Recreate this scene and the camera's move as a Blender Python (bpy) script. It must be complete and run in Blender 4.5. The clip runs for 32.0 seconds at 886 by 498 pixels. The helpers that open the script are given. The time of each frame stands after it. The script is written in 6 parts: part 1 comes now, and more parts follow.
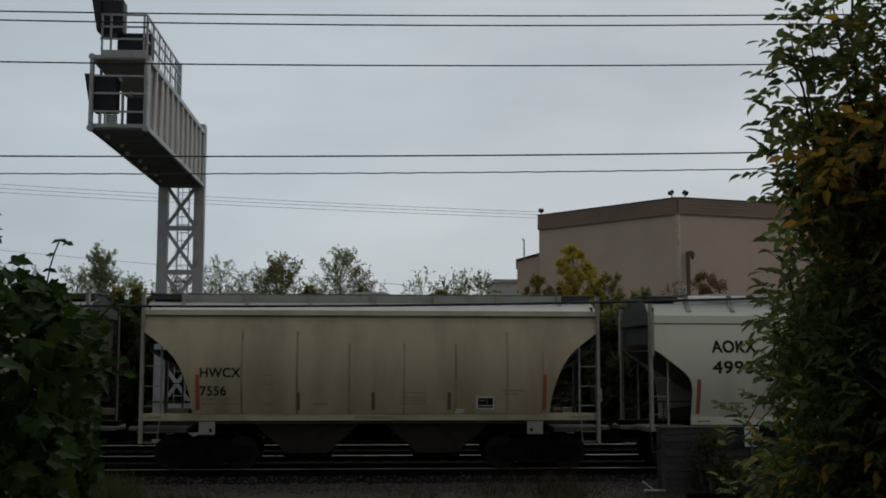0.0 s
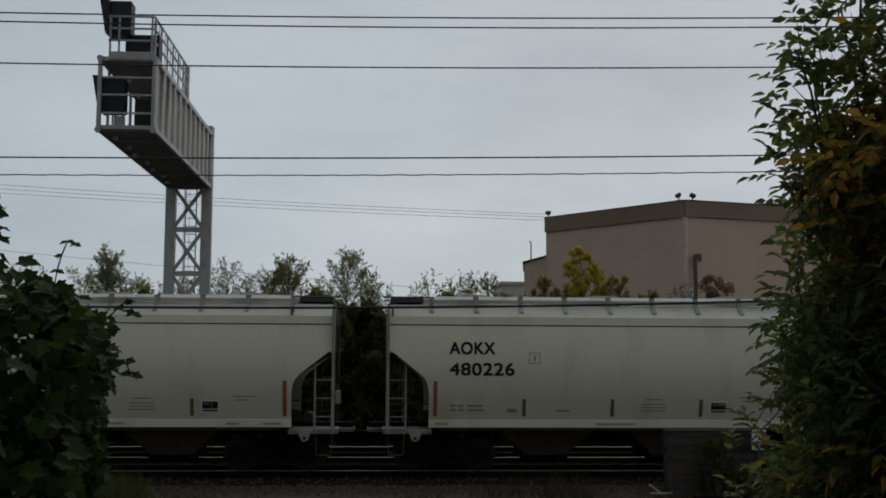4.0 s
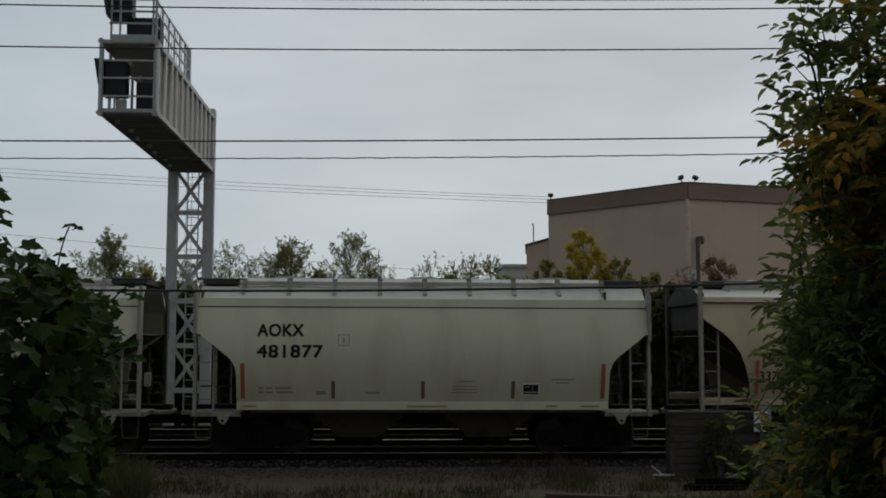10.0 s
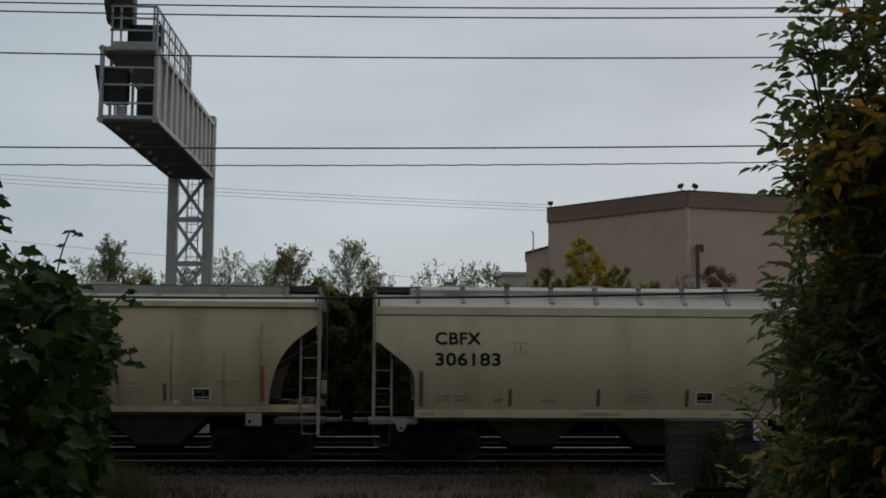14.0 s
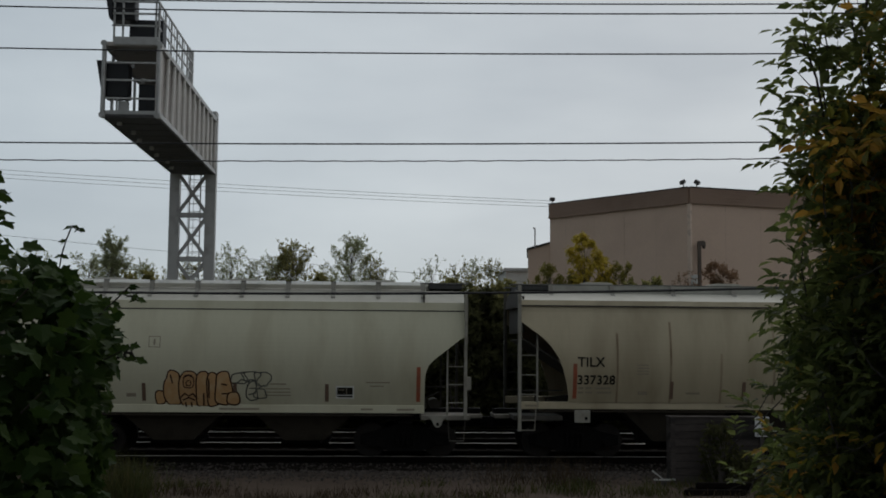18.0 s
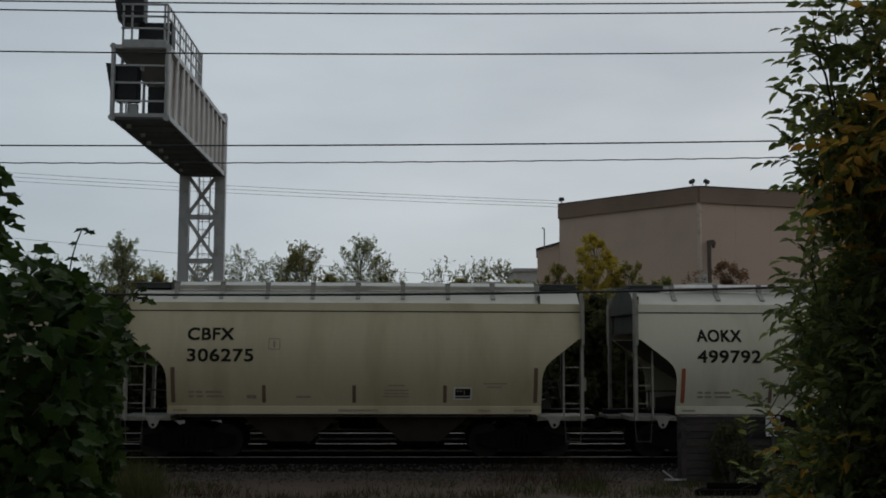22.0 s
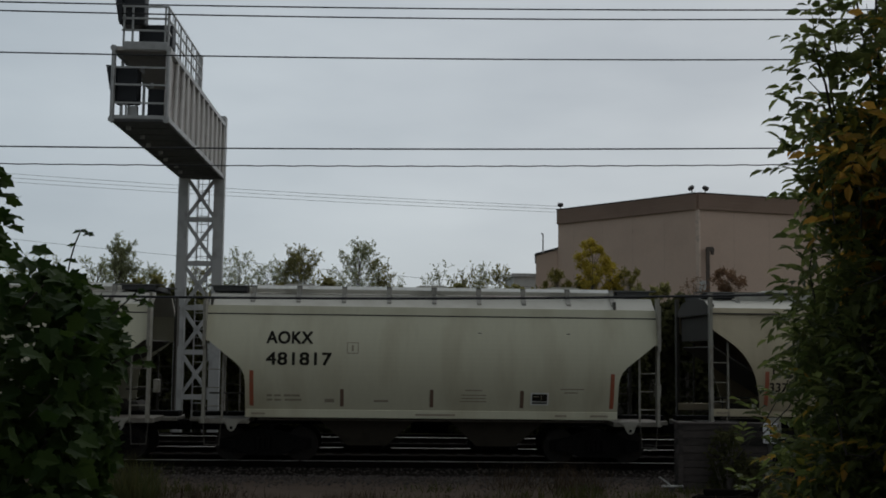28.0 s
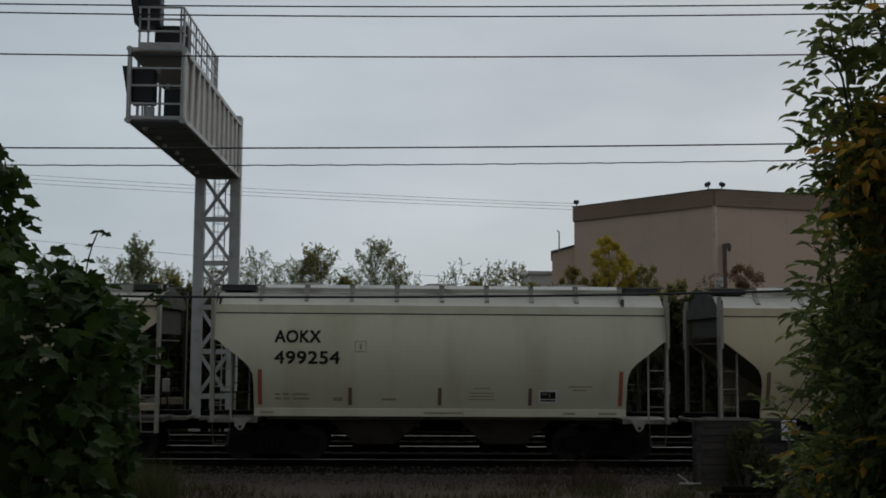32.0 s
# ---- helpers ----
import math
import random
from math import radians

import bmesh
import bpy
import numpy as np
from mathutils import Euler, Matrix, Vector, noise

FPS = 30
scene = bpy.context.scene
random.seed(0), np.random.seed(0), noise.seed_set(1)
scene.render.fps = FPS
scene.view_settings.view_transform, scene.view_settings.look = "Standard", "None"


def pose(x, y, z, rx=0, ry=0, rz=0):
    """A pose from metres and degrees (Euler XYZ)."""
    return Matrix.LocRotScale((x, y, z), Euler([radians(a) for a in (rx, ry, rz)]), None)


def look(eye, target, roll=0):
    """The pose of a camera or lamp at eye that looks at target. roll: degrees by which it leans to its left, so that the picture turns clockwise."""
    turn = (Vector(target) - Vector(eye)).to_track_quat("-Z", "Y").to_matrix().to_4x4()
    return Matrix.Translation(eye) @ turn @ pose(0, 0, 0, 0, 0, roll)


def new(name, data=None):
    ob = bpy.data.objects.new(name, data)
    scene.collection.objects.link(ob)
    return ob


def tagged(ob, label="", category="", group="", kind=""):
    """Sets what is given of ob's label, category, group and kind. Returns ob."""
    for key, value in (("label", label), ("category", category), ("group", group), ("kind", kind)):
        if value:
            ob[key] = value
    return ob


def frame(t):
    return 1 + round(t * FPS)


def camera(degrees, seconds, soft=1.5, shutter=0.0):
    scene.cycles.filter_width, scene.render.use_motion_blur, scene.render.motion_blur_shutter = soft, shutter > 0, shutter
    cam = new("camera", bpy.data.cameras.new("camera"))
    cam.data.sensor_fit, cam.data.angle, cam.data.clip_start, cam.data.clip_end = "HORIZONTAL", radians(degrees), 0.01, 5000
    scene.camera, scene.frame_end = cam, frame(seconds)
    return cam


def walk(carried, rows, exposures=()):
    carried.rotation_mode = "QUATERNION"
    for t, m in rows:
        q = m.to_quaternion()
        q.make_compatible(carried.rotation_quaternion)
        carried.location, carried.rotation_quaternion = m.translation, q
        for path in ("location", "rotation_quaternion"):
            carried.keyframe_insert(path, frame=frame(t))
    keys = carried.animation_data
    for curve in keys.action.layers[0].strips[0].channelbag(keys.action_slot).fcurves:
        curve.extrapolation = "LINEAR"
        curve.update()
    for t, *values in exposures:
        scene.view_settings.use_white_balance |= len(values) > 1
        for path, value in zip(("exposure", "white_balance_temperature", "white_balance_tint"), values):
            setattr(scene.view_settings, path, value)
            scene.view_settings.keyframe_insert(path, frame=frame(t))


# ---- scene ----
EYE = (0.0, 0.0, 3.06)      # a hand-held camera in one spot; only its aim drifts
# seconds, yaw, pitch, roll
LOOKS = [
    (0, -3.58, 5.61, -0.09), (0.5, -3.43, 5.48, -0.40), (1, -3.62, 5.87, -0.26), (1.5, -3.63, 5.70, -0.20),
    (2, -3.46, 5.72, -0.22), (2.5, -3.35, 5.58, 0.00), (3, -3.26, 5.34, 0.03), (3.5, -3.16, 5.49, -0.20),
    (5.5, -3.39, 6.13, -0.40), (6, -3.21, 5.87, -0.57), (6.5, -3.10, 6.21, -0.33), (7, -2.90, 6.18, -0.23),
    (7.5, -2.92, 5.42, 0.32), (8, -2.51, 5.46, 0.27), (8.5, -2.81, 5.07, -0.11), (9, -3.40, 5.20, -0.06),
    (9.5, -3.48, 5.26, -0.09), (10, -3.11, 4.83, -0.17), (10.5, -2.66, 4.86, -0.15), (11, -3.00, 5.08, -0.01),
    (11.5, -2.75, 5.27, 0.14), (12, -3.63, 5.22, 0.07), (12.5, -3.04, 5.22, -0.08), (13, -3.47, 5.33, -0.20),
    (13.5, -2.93, 5.52, -0.44), (14, -3.14, 5.22, -0.34), (14.5, -3.30, 5.10, -0.20), (16.5, -3.45, 5.17, -0.42),
    (17, -3.16, 4.76, -0.41), (17.5, -3.19, 4.87, -0.49), (18, -3.06, 5.01, -0.44), (18.5, -3.33, 5.16, -0.58),
    (19, -2.98, 5.17, -0.39), (19.5, -3.11, 5.29, -0.58), (20, -2.94, 5.41, -0.65), (20.5, -2.89, 5.55, -0.64),
    (21, -2.79, 5.36, -0.49), (21.5, -2.80, 5.29, -0.38), (22, -2.56, 5.04, -0.20), (22.5, -2.76, 5.24, -0.35),
    (23, -3.25, 5.32, -0.22), (23.5, -3.02, 5.11, -0.26), (24, -3.12, 5.19, -0.27), (24.5, -2.98, 4.98, -0.33),
    (25, -2.61, 4.43, -0.24), (25.5, -2.48, 4.93, -0.43), (27.5, -2.64, 5.44, -0.68), (28, -2.67, 5.27, -0.66),
    (28.5, -2.56, 5.44, -0.68), (29, -2.68, 5.59, -0.52), (29.5, -2.60, 5.37, -0.55), (30, -2.41, 5.37, -0.43),
    (30.5, -2.68, 5.06, -0.68), (31, -2.07, 5.27, -0.52), (31.5, -1.77, 5.52, -0.24), (32, -1.82, 5.17, -0.37),
]
cam = camera(43.2, 32.0, soft=1.8)
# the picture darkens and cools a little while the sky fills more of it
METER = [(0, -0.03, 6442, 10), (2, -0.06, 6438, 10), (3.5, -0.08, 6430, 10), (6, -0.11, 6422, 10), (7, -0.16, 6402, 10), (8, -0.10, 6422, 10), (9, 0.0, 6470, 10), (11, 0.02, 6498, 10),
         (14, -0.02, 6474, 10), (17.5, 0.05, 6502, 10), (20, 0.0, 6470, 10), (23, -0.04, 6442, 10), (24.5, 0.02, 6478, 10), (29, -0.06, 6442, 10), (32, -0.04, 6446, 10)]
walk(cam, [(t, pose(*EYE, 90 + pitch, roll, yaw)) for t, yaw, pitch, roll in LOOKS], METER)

# ---- sky and sun: an even overcast ----
world = bpy.data.worlds.new("overcast")
scene.world = world
world.use_nodes = True
wn, wl = world.node_tree.nodes, world.node_tree.links
wn.clear()
w_out, w_bg = wn.new("ShaderNodeOutputWorld"), wn.new("ShaderNodeBackground")
w_sky = wn.new("ShaderNodeTexSky")
w_sky.sky_type, w_sky.sun_disc = "NISHITA", False
w_sky.sun_elevation, w_sky.sun_rotation = radians(48), radians(20)
w_coord, w_map = wn.new("ShaderNodeTexCoord"), wn.new("ShaderNodeMapping")
w_map.inputs["Scale"].default_value = (1.6, 1.6, 5.0)
w_noise = wn.new("ShaderNodeTexNoise")
w_noise.inputs["Scale"].default_value, w_noise.inputs["Detail"].default_value = 2.2, 5
w_noise.inputs["Roughness"].default_value = 0.45
w_ramp = wn.new("ShaderNodeValToRGB")
w_ramp.color_ramp.elements[0].position, w_ramp.color_ramp.elements[0].color = 0.32, (0.432, 0.463, 0.488, 1)
w_ramp.color_ramp.elements[1].position, w_ramp.color_ramp.elements[1].color = 0.72, (0.563, 0.593, 0.608, 1)
w_scale, w_mix = wn.new("ShaderNodeVectorMath"), wn.new("ShaderNodeMix")
w_scale.operation = "SCALE"
w_scale.inputs["Scale"].default_value = 0.1
w_mix.data_type = "RGBA"
w_mix.inputs["Factor"].default_value = 0.94      # cloud cover
wl.new(w_coord.outputs["Generated"], w_map.inputs["Vector"])
wl.new(w_map.outputs["Vector"], w_noise.inputs["Vector"])
wl.new(w_noise.outputs["Fac"], w_ramp.inputs["Fac"])
wl.new(w_sky.outputs["Color"], w_scale.inputs[0])
wl.new(w_scale.outputs["Vector"], w_mix.inputs["A"])
wl.new(w_ramp.outputs["Color"], w_mix.inputs["B"])
# the cloud is brightest where the sun stands behind it, ahead and to the right
w_dot, w_half, w_pow, w_range, w_lit = (wn.new("ShaderNode" + k) for k in ("VectorMath", "MapRange", "Math", "MapRange", "VectorMath"))
w_dot.operation, w_lit.operation, w_pow.operation = "DOT_PRODUCT", "SCALE", "POWER"
w_dot.inputs[1].default_value = (0.60, 0.80, 0.0)
w_half.inputs["From Min"].default_value, w_half.inputs["From Max"].default_value = -1.0, 1.0
w_pow.inputs[1].default_value = 0.72
w_range.inputs["To Min"].default_value, w_range.inputs["To Max"].default_value = 0.31, 1.09
wl.new(w_coord.outputs["Generated"], w_dot.inputs[0])
wl.new(w_dot.outputs["Value"], w_half.inputs["Value"])
wl.new(w_half.outputs["Result"], w_pow.inputs[0])
wl.new(w_pow.outputs["Value"], w_range.inputs["Value"])
# cooler towards the left of the view, warmer towards the sun's side
w_xyz, w_side, w_tint, w_cast = (wn.new("ShaderNode" + k) for k in ("SeparateXYZ", "MapRange", "Mix", "VectorMath"))
w_tint.data_type, w_cast.operation = "RGBA", "MULTIPLY"
w_tint.inputs["A"].default_value, w_tint.inputs["B"].default_value = (0.945, 1.0, 1.035, 1), (1.003, 1.0, 0.995, 1)
w_side.inputs["From Min"].default_value, w_side.inputs["From Max"].default_value = -0.38, 0.3
wl.new(w_coord.outputs["Generated"], w_xyz.inputs[0])
wl.new(w_xyz.outputs["X"], w_side.inputs["Value"])
wl.new(w_side.outputs["Result"], w_tint.inputs["Factor"])
wl.new(w_mix.outputs["Result"], w_cast.inputs[0])
wl.new(w_tint.outputs["Result"], w_cast.inputs[1])
wl.new(w_cast.outputs["Vector"], w_lit.inputs[0])
wl.new(w_range.outputs["Result"], w_lit.inputs["Scale"])
wl.new(w_lit.outputs["Vector"], w_bg.inputs["Color"])
wl.new(w_bg.outputs["Background"], w_out.inputs["Surface"])
sun = new("sun", bpy.data.lights.new("sun", "SUN"))
sun.data.energy, sun.data.angle, sun.data.color = 0.5, radians(40), (1.0, 0.97, 0.93)
sun.matrix_world = look((16, 38, 46), (0, 0, 0))
scene.view_settings.exposure = 0.0


# ---- materials ----
def mat(name, color, rough=0.6, metal=0.0, vary=0.25, scale=3.0, fine=40.0, stretch=(1, 1, 1), bump=0.15, tint=None,
        tint_at=(0.5, 0.75), spread=0.0, gloss=0.5, island=False):
    """A surface with variation at two scales, a second colour in patches, and fine relief."""
    m = bpy.data.materials.new(name)
    m.use_nodes = True
    n, k = m.node_tree.nodes, m.node_tree.links
    b = n["Principled BSDF"]
    b.inputs["Roughness"].default_value, b.inputs["Metallic"].default_value = rough, metal
    b.inputs["Specular IOR Level"].default_value = gloss
    co, mp = n.new("ShaderNodeTexCoord"), n.new("ShaderNodeMapping")
    mp.inputs["Scale"].default_value = stretch
    k.new(co.outputs["Object"], mp.inputs["Vector"])
    big, small = n.new("ShaderNodeTexNoise"), n.new("ShaderNodeTexNoise")
    big.inputs["Scale"].default_value, big.inputs["Detail"].default_value = scale, 6
    small.inputs["Scale"].default_value, small.inputs["Detail"].default_value = fine, 4
    info = n.new("ShaderNodeNewGeometry" if island else "ShaderNodeObjectInfo")
    rnd = info.outputs["Random Per Island" if island else "Random"]
    shift = n.new("ShaderNodeVectorMath")
    k.new(mp.outputs["Vector"], shift.inputs[0])
    if not island:
        k.new(rnd, shift.inputs[1])
    k.new(shift.outputs["Vector"], big.inputs["Vector"])
    k.new(shift.outputs["Vector"], small.inputs["Vector"])
    base = n.new("ShaderNodeMix")
    base.data_type = "RGBA"
    base.inputs["A"].default_value = (*color, 1)
    base.inputs["B"].default_value = (*(tint or [c * 0.6 for c in color]), 1)
    rp = n.new("ShaderNodeMapRange")
    rp.inputs["From Min"].default_value, rp.inputs["From Max"].default_value = tint_at
    k.new(big.outputs["Fac"], rp.inputs["Value"])
    k.new(rp.outputs["Result"], base.inputs["Factor"])
    v = n.new("ShaderNodeMath")
    v.operation = "MULTIPLY_ADD"
    v.inputs[1].default_value, v.inputs[2].default_value = vary, 1 - vary * 0.5
    k.new(small.outputs["Fac"], v.inputs[0])
    last = v.outputs[0]
    if spread:
        s = n.new("ShaderNodeMath")
        s.operation = "MULTIPLY_ADD"
        s.inputs[1].default_value, s.inputs[2].default_value = spread, 1 - spread * 0.5
        k.new(rnd, s.inputs[0])
        t = n.new("ShaderNodeMath")
        t.operation = "MULTIPLY"
        k.new(s.outputs[0], t.inputs[0])
        k.new(last, t.inputs[1])
        last = t.outputs[0]
    sc = n.new("ShaderNodeVectorMath")
    sc.operation = "SCALE"
    k.new(base.outputs["Result"], sc.inputs[0])
    k.new(last, sc.inputs["Scale"])
    k.new(sc.outputs["Vector"], b.inputs["Base Color"])
    if bump:
        bp = n.new("ShaderNodeBump")
        bp.inputs["Strength"].default_value, bp.inputs["Distance"].default_value = bump, 0.02
        k.new(small.outputs["Fac"], bp.inputs["Height"])
        k.new(bp.outputs["Normal"], b.inputs["Normal"])
    return m


def leaf_mat(name, color, other, passing=0.25, rough=0.7, gloss=0.15, clear=1.0):
    """Leaves: each island a little different, some light passes through."""
    m = bpy.data.materials.new(name)
    m.use_nodes = True
    n, k = m.node_tree.nodes, m.node_tree.links
    b = n["Principled BSDF"]
    b.inputs["Roughness"].default_value = rough
    b.inputs["Specular IOR Level"].default_value = gloss
    geo, ramp = n.new("ShaderNodeNewGeometry"), n.new("ShaderNodeValToRGB")
    ramp.color_ramp.elements[0].color, ramp.color_ramp.elements[1].color = (*color, 1), (*other, 1)
    ramp.color_ramp.elements[0].position, ramp.color_ramp.elements[1].position = 0.25, 1.0
    k.new(geo.outputs["Random Per Island"], ramp.inputs["Fac"])
    k.new(ramp.outputs["Color"], b.inputs["Base Color"])
    tr, mix = n.new("ShaderNodeBsdfTranslucent"), n.new("ShaderNodeMixShader")
    pass_on = n.new("ShaderNodeVectorMath")            # leaves let more light through than they throw back
    pass_on.operation = "SCALE"
    pass_on.inputs["Scale"].default_value = clear
    k.new(ramp.outputs["Color"], pass_on.inputs[0])
    k.new(pass_on.outputs["Vector"], tr.inputs["Color"])
    mix.inputs["Fac"].default_value = passing
    k.new(b.outputs["BSDF"], mix.inputs[1])
    k.new(tr.outputs["BSDF"], mix.inputs[2])
    k.new(mix.outputs["Shader"], n["Material Output"].inputs["Surface"])
    return m


def car_paint(name, color, grime, amount):
    """Freight car paint with rain-washed dirt in upright streaks."""
    return mat(name, color, rough=0.55, vary=0.09, scale=1.0, fine=9.0, stretch=(1.3, 1.3, 0.22), bump=0.04,
               tint=grime, tint_at=(0.62 - amount, 0.95 - amount))


PAINT = {
    "white": car_paint("paint_white", (0.625, 0.592, 0.462), (0.466, 0.430, 0.312), 0.08),
    "pale": car_paint("paint_pale", (0.568, 0.543, 0.402), (0.426, 0.386, 0.262), 0.14),
    "cream": car_paint("paint_cream", (0.524, 0.450, 0.296), (0.388, 0.315, 0.195), 0.16),
    "tan": car_paint("paint_tan", (0.451, 0.366, 0.234), (0.326, 0.251, 0.149), 0.21),
    "grey": car_paint("paint_grey", (0.469, 0.382, 0.251), (0.331, 0.254, 0.163), 0.18),
    "dull": car_paint("paint_dull_grey", (0.453, 0.387, 0.263), (0.314, 0.261, 0.167), 0.18),
}
ROOF_WHITE = mat("roof_paint", (0.52, 0.50, 0.435), 0.65, vary=0.15, scale=1.5, tint=(0.38, 0.355, 0.295), tint_at=(0.5, 0.9), bump=0.05)
# recessed slope sheets and roof ends: their shade is put into this dark colour
SLOPE_SHADE = mat("slope_sheet_shade", (0.058, 0.052, 0.042), 0.85, scale=2, tint=(0.036, 0.032, 0.026))
WALK_TRIM = mat("white_trim_paint", (0.76, 0.75, 0.70), 0.55, vary=0.12, scale=3)
BRACKET = mat("bracket_paint", (0.30, 0.285, 0.25), 0.65, vary=0.2, scale=4)
# car ends and far-side fittings, darkened by colour for the shade they sit in
END_SHADE = mat("car_end_shade", (0.055, 0.05, 0.04), 0.85, vary=0.3, scale=2, tint=(0.038, 0.034, 0.028))
# bays and flanges under the body: underside shade painted as a dark colour
BAY_SHADE = mat("hopper_bay_shade", (0.052, 0.044, 0.034), 0.9, vary=0.5, scale=2, tint=(0.03, 0.026, 0.02), gloss=0.15)
CORNICE = mat("cornice_paint", (0.36, 0.355, 0.315), 0.6, vary=0.12, scale=2, tint=(0.26, 0.25, 0.22), bump=0.04)
CAR_STEEL = mat("ladder_steel", (0.29, 0.275, 0.23), 0.65, vary=0.2, scale=5, tint=(0.20, 0.175, 0.14))
PLATFORM = mat("platform_steel", (0.23, 0.21, 0.175), 0.7, vary=0.25, scale=5, tint=(0.13, 0.11, 0.085))
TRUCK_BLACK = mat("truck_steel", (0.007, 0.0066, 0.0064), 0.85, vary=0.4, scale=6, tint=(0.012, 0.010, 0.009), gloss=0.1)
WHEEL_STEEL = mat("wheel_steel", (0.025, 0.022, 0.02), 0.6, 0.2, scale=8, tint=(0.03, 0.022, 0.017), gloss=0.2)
GRATING = mat("roof_grating", (0.17, 0.17, 0.16), 0.7, vary=0.4, scale=4)
MARK_BLACK = mat("stencil_black", (0.02, 0.0175, 0.0135), 0.7, vary=0.2, scale=6, bump=0, gloss=0.15)
MARK_FADED = mat("stencil_faded", (0.27, 0.23, 0.17), 0.7, vary=0.6, scale=20, tint=(0.38, 0.335, 0.25), bump=0)
MARK_ORANGE = mat("reflector_orange", (0.36, 0.10, 0.05), 0.5, vary=0.25, scale=6, tint=(0.24, 0.10, 0.06), bump=0)
MARK_BROWN = mat("reflector_dirty", (0.16, 0.10, 0.068), 0.6, vary=0.25, scale=6, tint=(0.14, 0.09, 0.06), bump=0)
MARK_WHITE = mat("stencil_white", (0.7, 0.7, 0.66), 0.6, vary=0.1, scale=6, bump=0)
SPRAY_ORANGE = mat("spray_orange", (0.52, 0.31, 0.14), 0.6, vary=0.25, scale=4, tint=(0.56, 0.40, 0.22), bump=0)
SPRAY_DARK = mat("spray_dark", (0.06, 0.026, 0.016), 0.6, vary=0.3, scale=6, bump=0)
SPRAY_GREY = mat("spray_grey", (0.11, 0.11, 0.095), 0.6, vary=0.2, scale=6, bump=0)
GALV = mat("galvanised_steel", (0.42, 0.42, 0.415), 0.55, 0.25, vary=0.2, scale=2.5, tint=(0.29, 0.285, 0.275))
GALV_LIGHT = mat("galvanised_tube", (0.60, 0.58, 0.55), 0.5, 0.1, vary=0.15, scale=2.5, tint=(0.5, 0.48, 0.45))
GALV_WARM = mat("louvre_steel", (0.43, 0.395, 0.37), 0.6, 0.1, vary=0.2, scale=2.5, tint=(0.31, 0.28, 0.26))
# arm floor and its beams, a darker grey than the frame
GALV_DARK = mat("deck_steel_dark", (0.13, 0.13, 0.135), 0.7, 0.2, vary=0.3, scale=4)
SIGNAL_BLACK = mat("signal_black", (0.012, 0.014, 0.018), 0.6, vary=0.3, scale=4)
LENS = mat("signal_lens", (0.02, 0.03, 0.03), 0.15, vary=0.1, bump=0)
# near rail heads: the sky's sheen is put into this pale colour
RAIL_TOP = mat("rail_sheen", (0.5, 0.48, 0.44), 0.45, 0.3, vary=0.15, scale=4, bump=0.02)
# rails, sleepers and ballast near black: the gloom under the train is in the colour
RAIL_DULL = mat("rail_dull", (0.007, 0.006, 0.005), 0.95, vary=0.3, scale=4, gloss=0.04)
RAIL_DARK = mat("rail_dark", (0.008, 0.0065, 0.0055), 0.95, vary=0.3, scale=8, gloss=0.04)
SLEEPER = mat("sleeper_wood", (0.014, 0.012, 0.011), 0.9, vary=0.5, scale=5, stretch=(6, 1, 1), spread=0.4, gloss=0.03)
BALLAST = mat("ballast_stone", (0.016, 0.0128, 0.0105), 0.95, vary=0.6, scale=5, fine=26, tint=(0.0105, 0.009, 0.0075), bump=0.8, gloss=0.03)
STONE = mat("loose_stone", (0.08, 0.069, 0.062), 0.95, vary=0.5, scale=8, island=True, spread=0.9, gloss=0.1)
WIRE = mat("cable_black", (0.012, 0.012, 0.014), 0.6, vary=0.2, bump=0)
# far cable and bark paler than the near ones: distance haze in the colour
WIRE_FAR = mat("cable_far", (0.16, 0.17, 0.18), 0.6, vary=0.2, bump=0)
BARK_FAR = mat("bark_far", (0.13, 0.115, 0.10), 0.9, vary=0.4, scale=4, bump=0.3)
TWIG = mat("twig_bark", (0.03, 0.025, 0.02), 0.9, vary=0.4, scale=8, bump=0.3)
BARK = mat("bark", (0.07, 0.055, 0.045), 0.9, vary=0.5, scale=8, stretch=(1, 1, 0.3), bump=0.6)
WALL_TAN = mat("wall_tan_panel", (0.61, 0.455, 0.36), 0.85, vary=0.12, scale=0.35, fine=6, tint=(0.55, 0.405, 0.32), bump=0.1)
FASCIA = mat("fascia_brown_metal", (0.33, 0.225, 0.17), 0.7, vary=0.2, scale=0.6, tint=(0.27, 0.18, 0.135))
BLOCKER_WALL = mat("blocker_siding", (0.22, 0.21, 0.19), 0.8, vary=0.15, scale=1.5, stretch=(0.4, 1, 4))
PALE_WALL = mat("wall_pale", (0.5, 0.5, 0.48), 0.8, vary=0.1, scale=0.5)
DARK_METAL = mat("dark_metal", (0.05, 0.045, 0.042), 0.6, vary=0.2)
BOARD = mat("weathered_board", (0.072, 0.061, 0.056), 0.95, vary=0.8, scale=1.6, fine=14, stretch=(0.5, 1, 2.5), tint=(0.03, 0.028, 0.026), tint_at=(0.4, 0.66), bump=0.5, spread=0.3, gloss=0.15)
SIGN_WHITE = mat("sign_white", (0.62, 0.62, 0.63), 0.5, vary=0.06, bump=0)
RED_PAINT = mat("car_red", (0.30, 0.010, 0.024), 0.4, vary=0.06, bump=0, tint=(0.26, 0.009, 0.018), gloss=0.15)
GLASS_DARK = mat("tinted_glass", (0.014, 0.02, 0.019), 0.08, vary=0.1, bump=0, gloss=0.45)
RUBBER = mat("rubber", (0.02, 0.02, 0.02), 0.9)
CHROME = mat("bright_trim", (0.7, 0.7, 0.7), 0.25, 1.0, vary=0.05, bump=0)
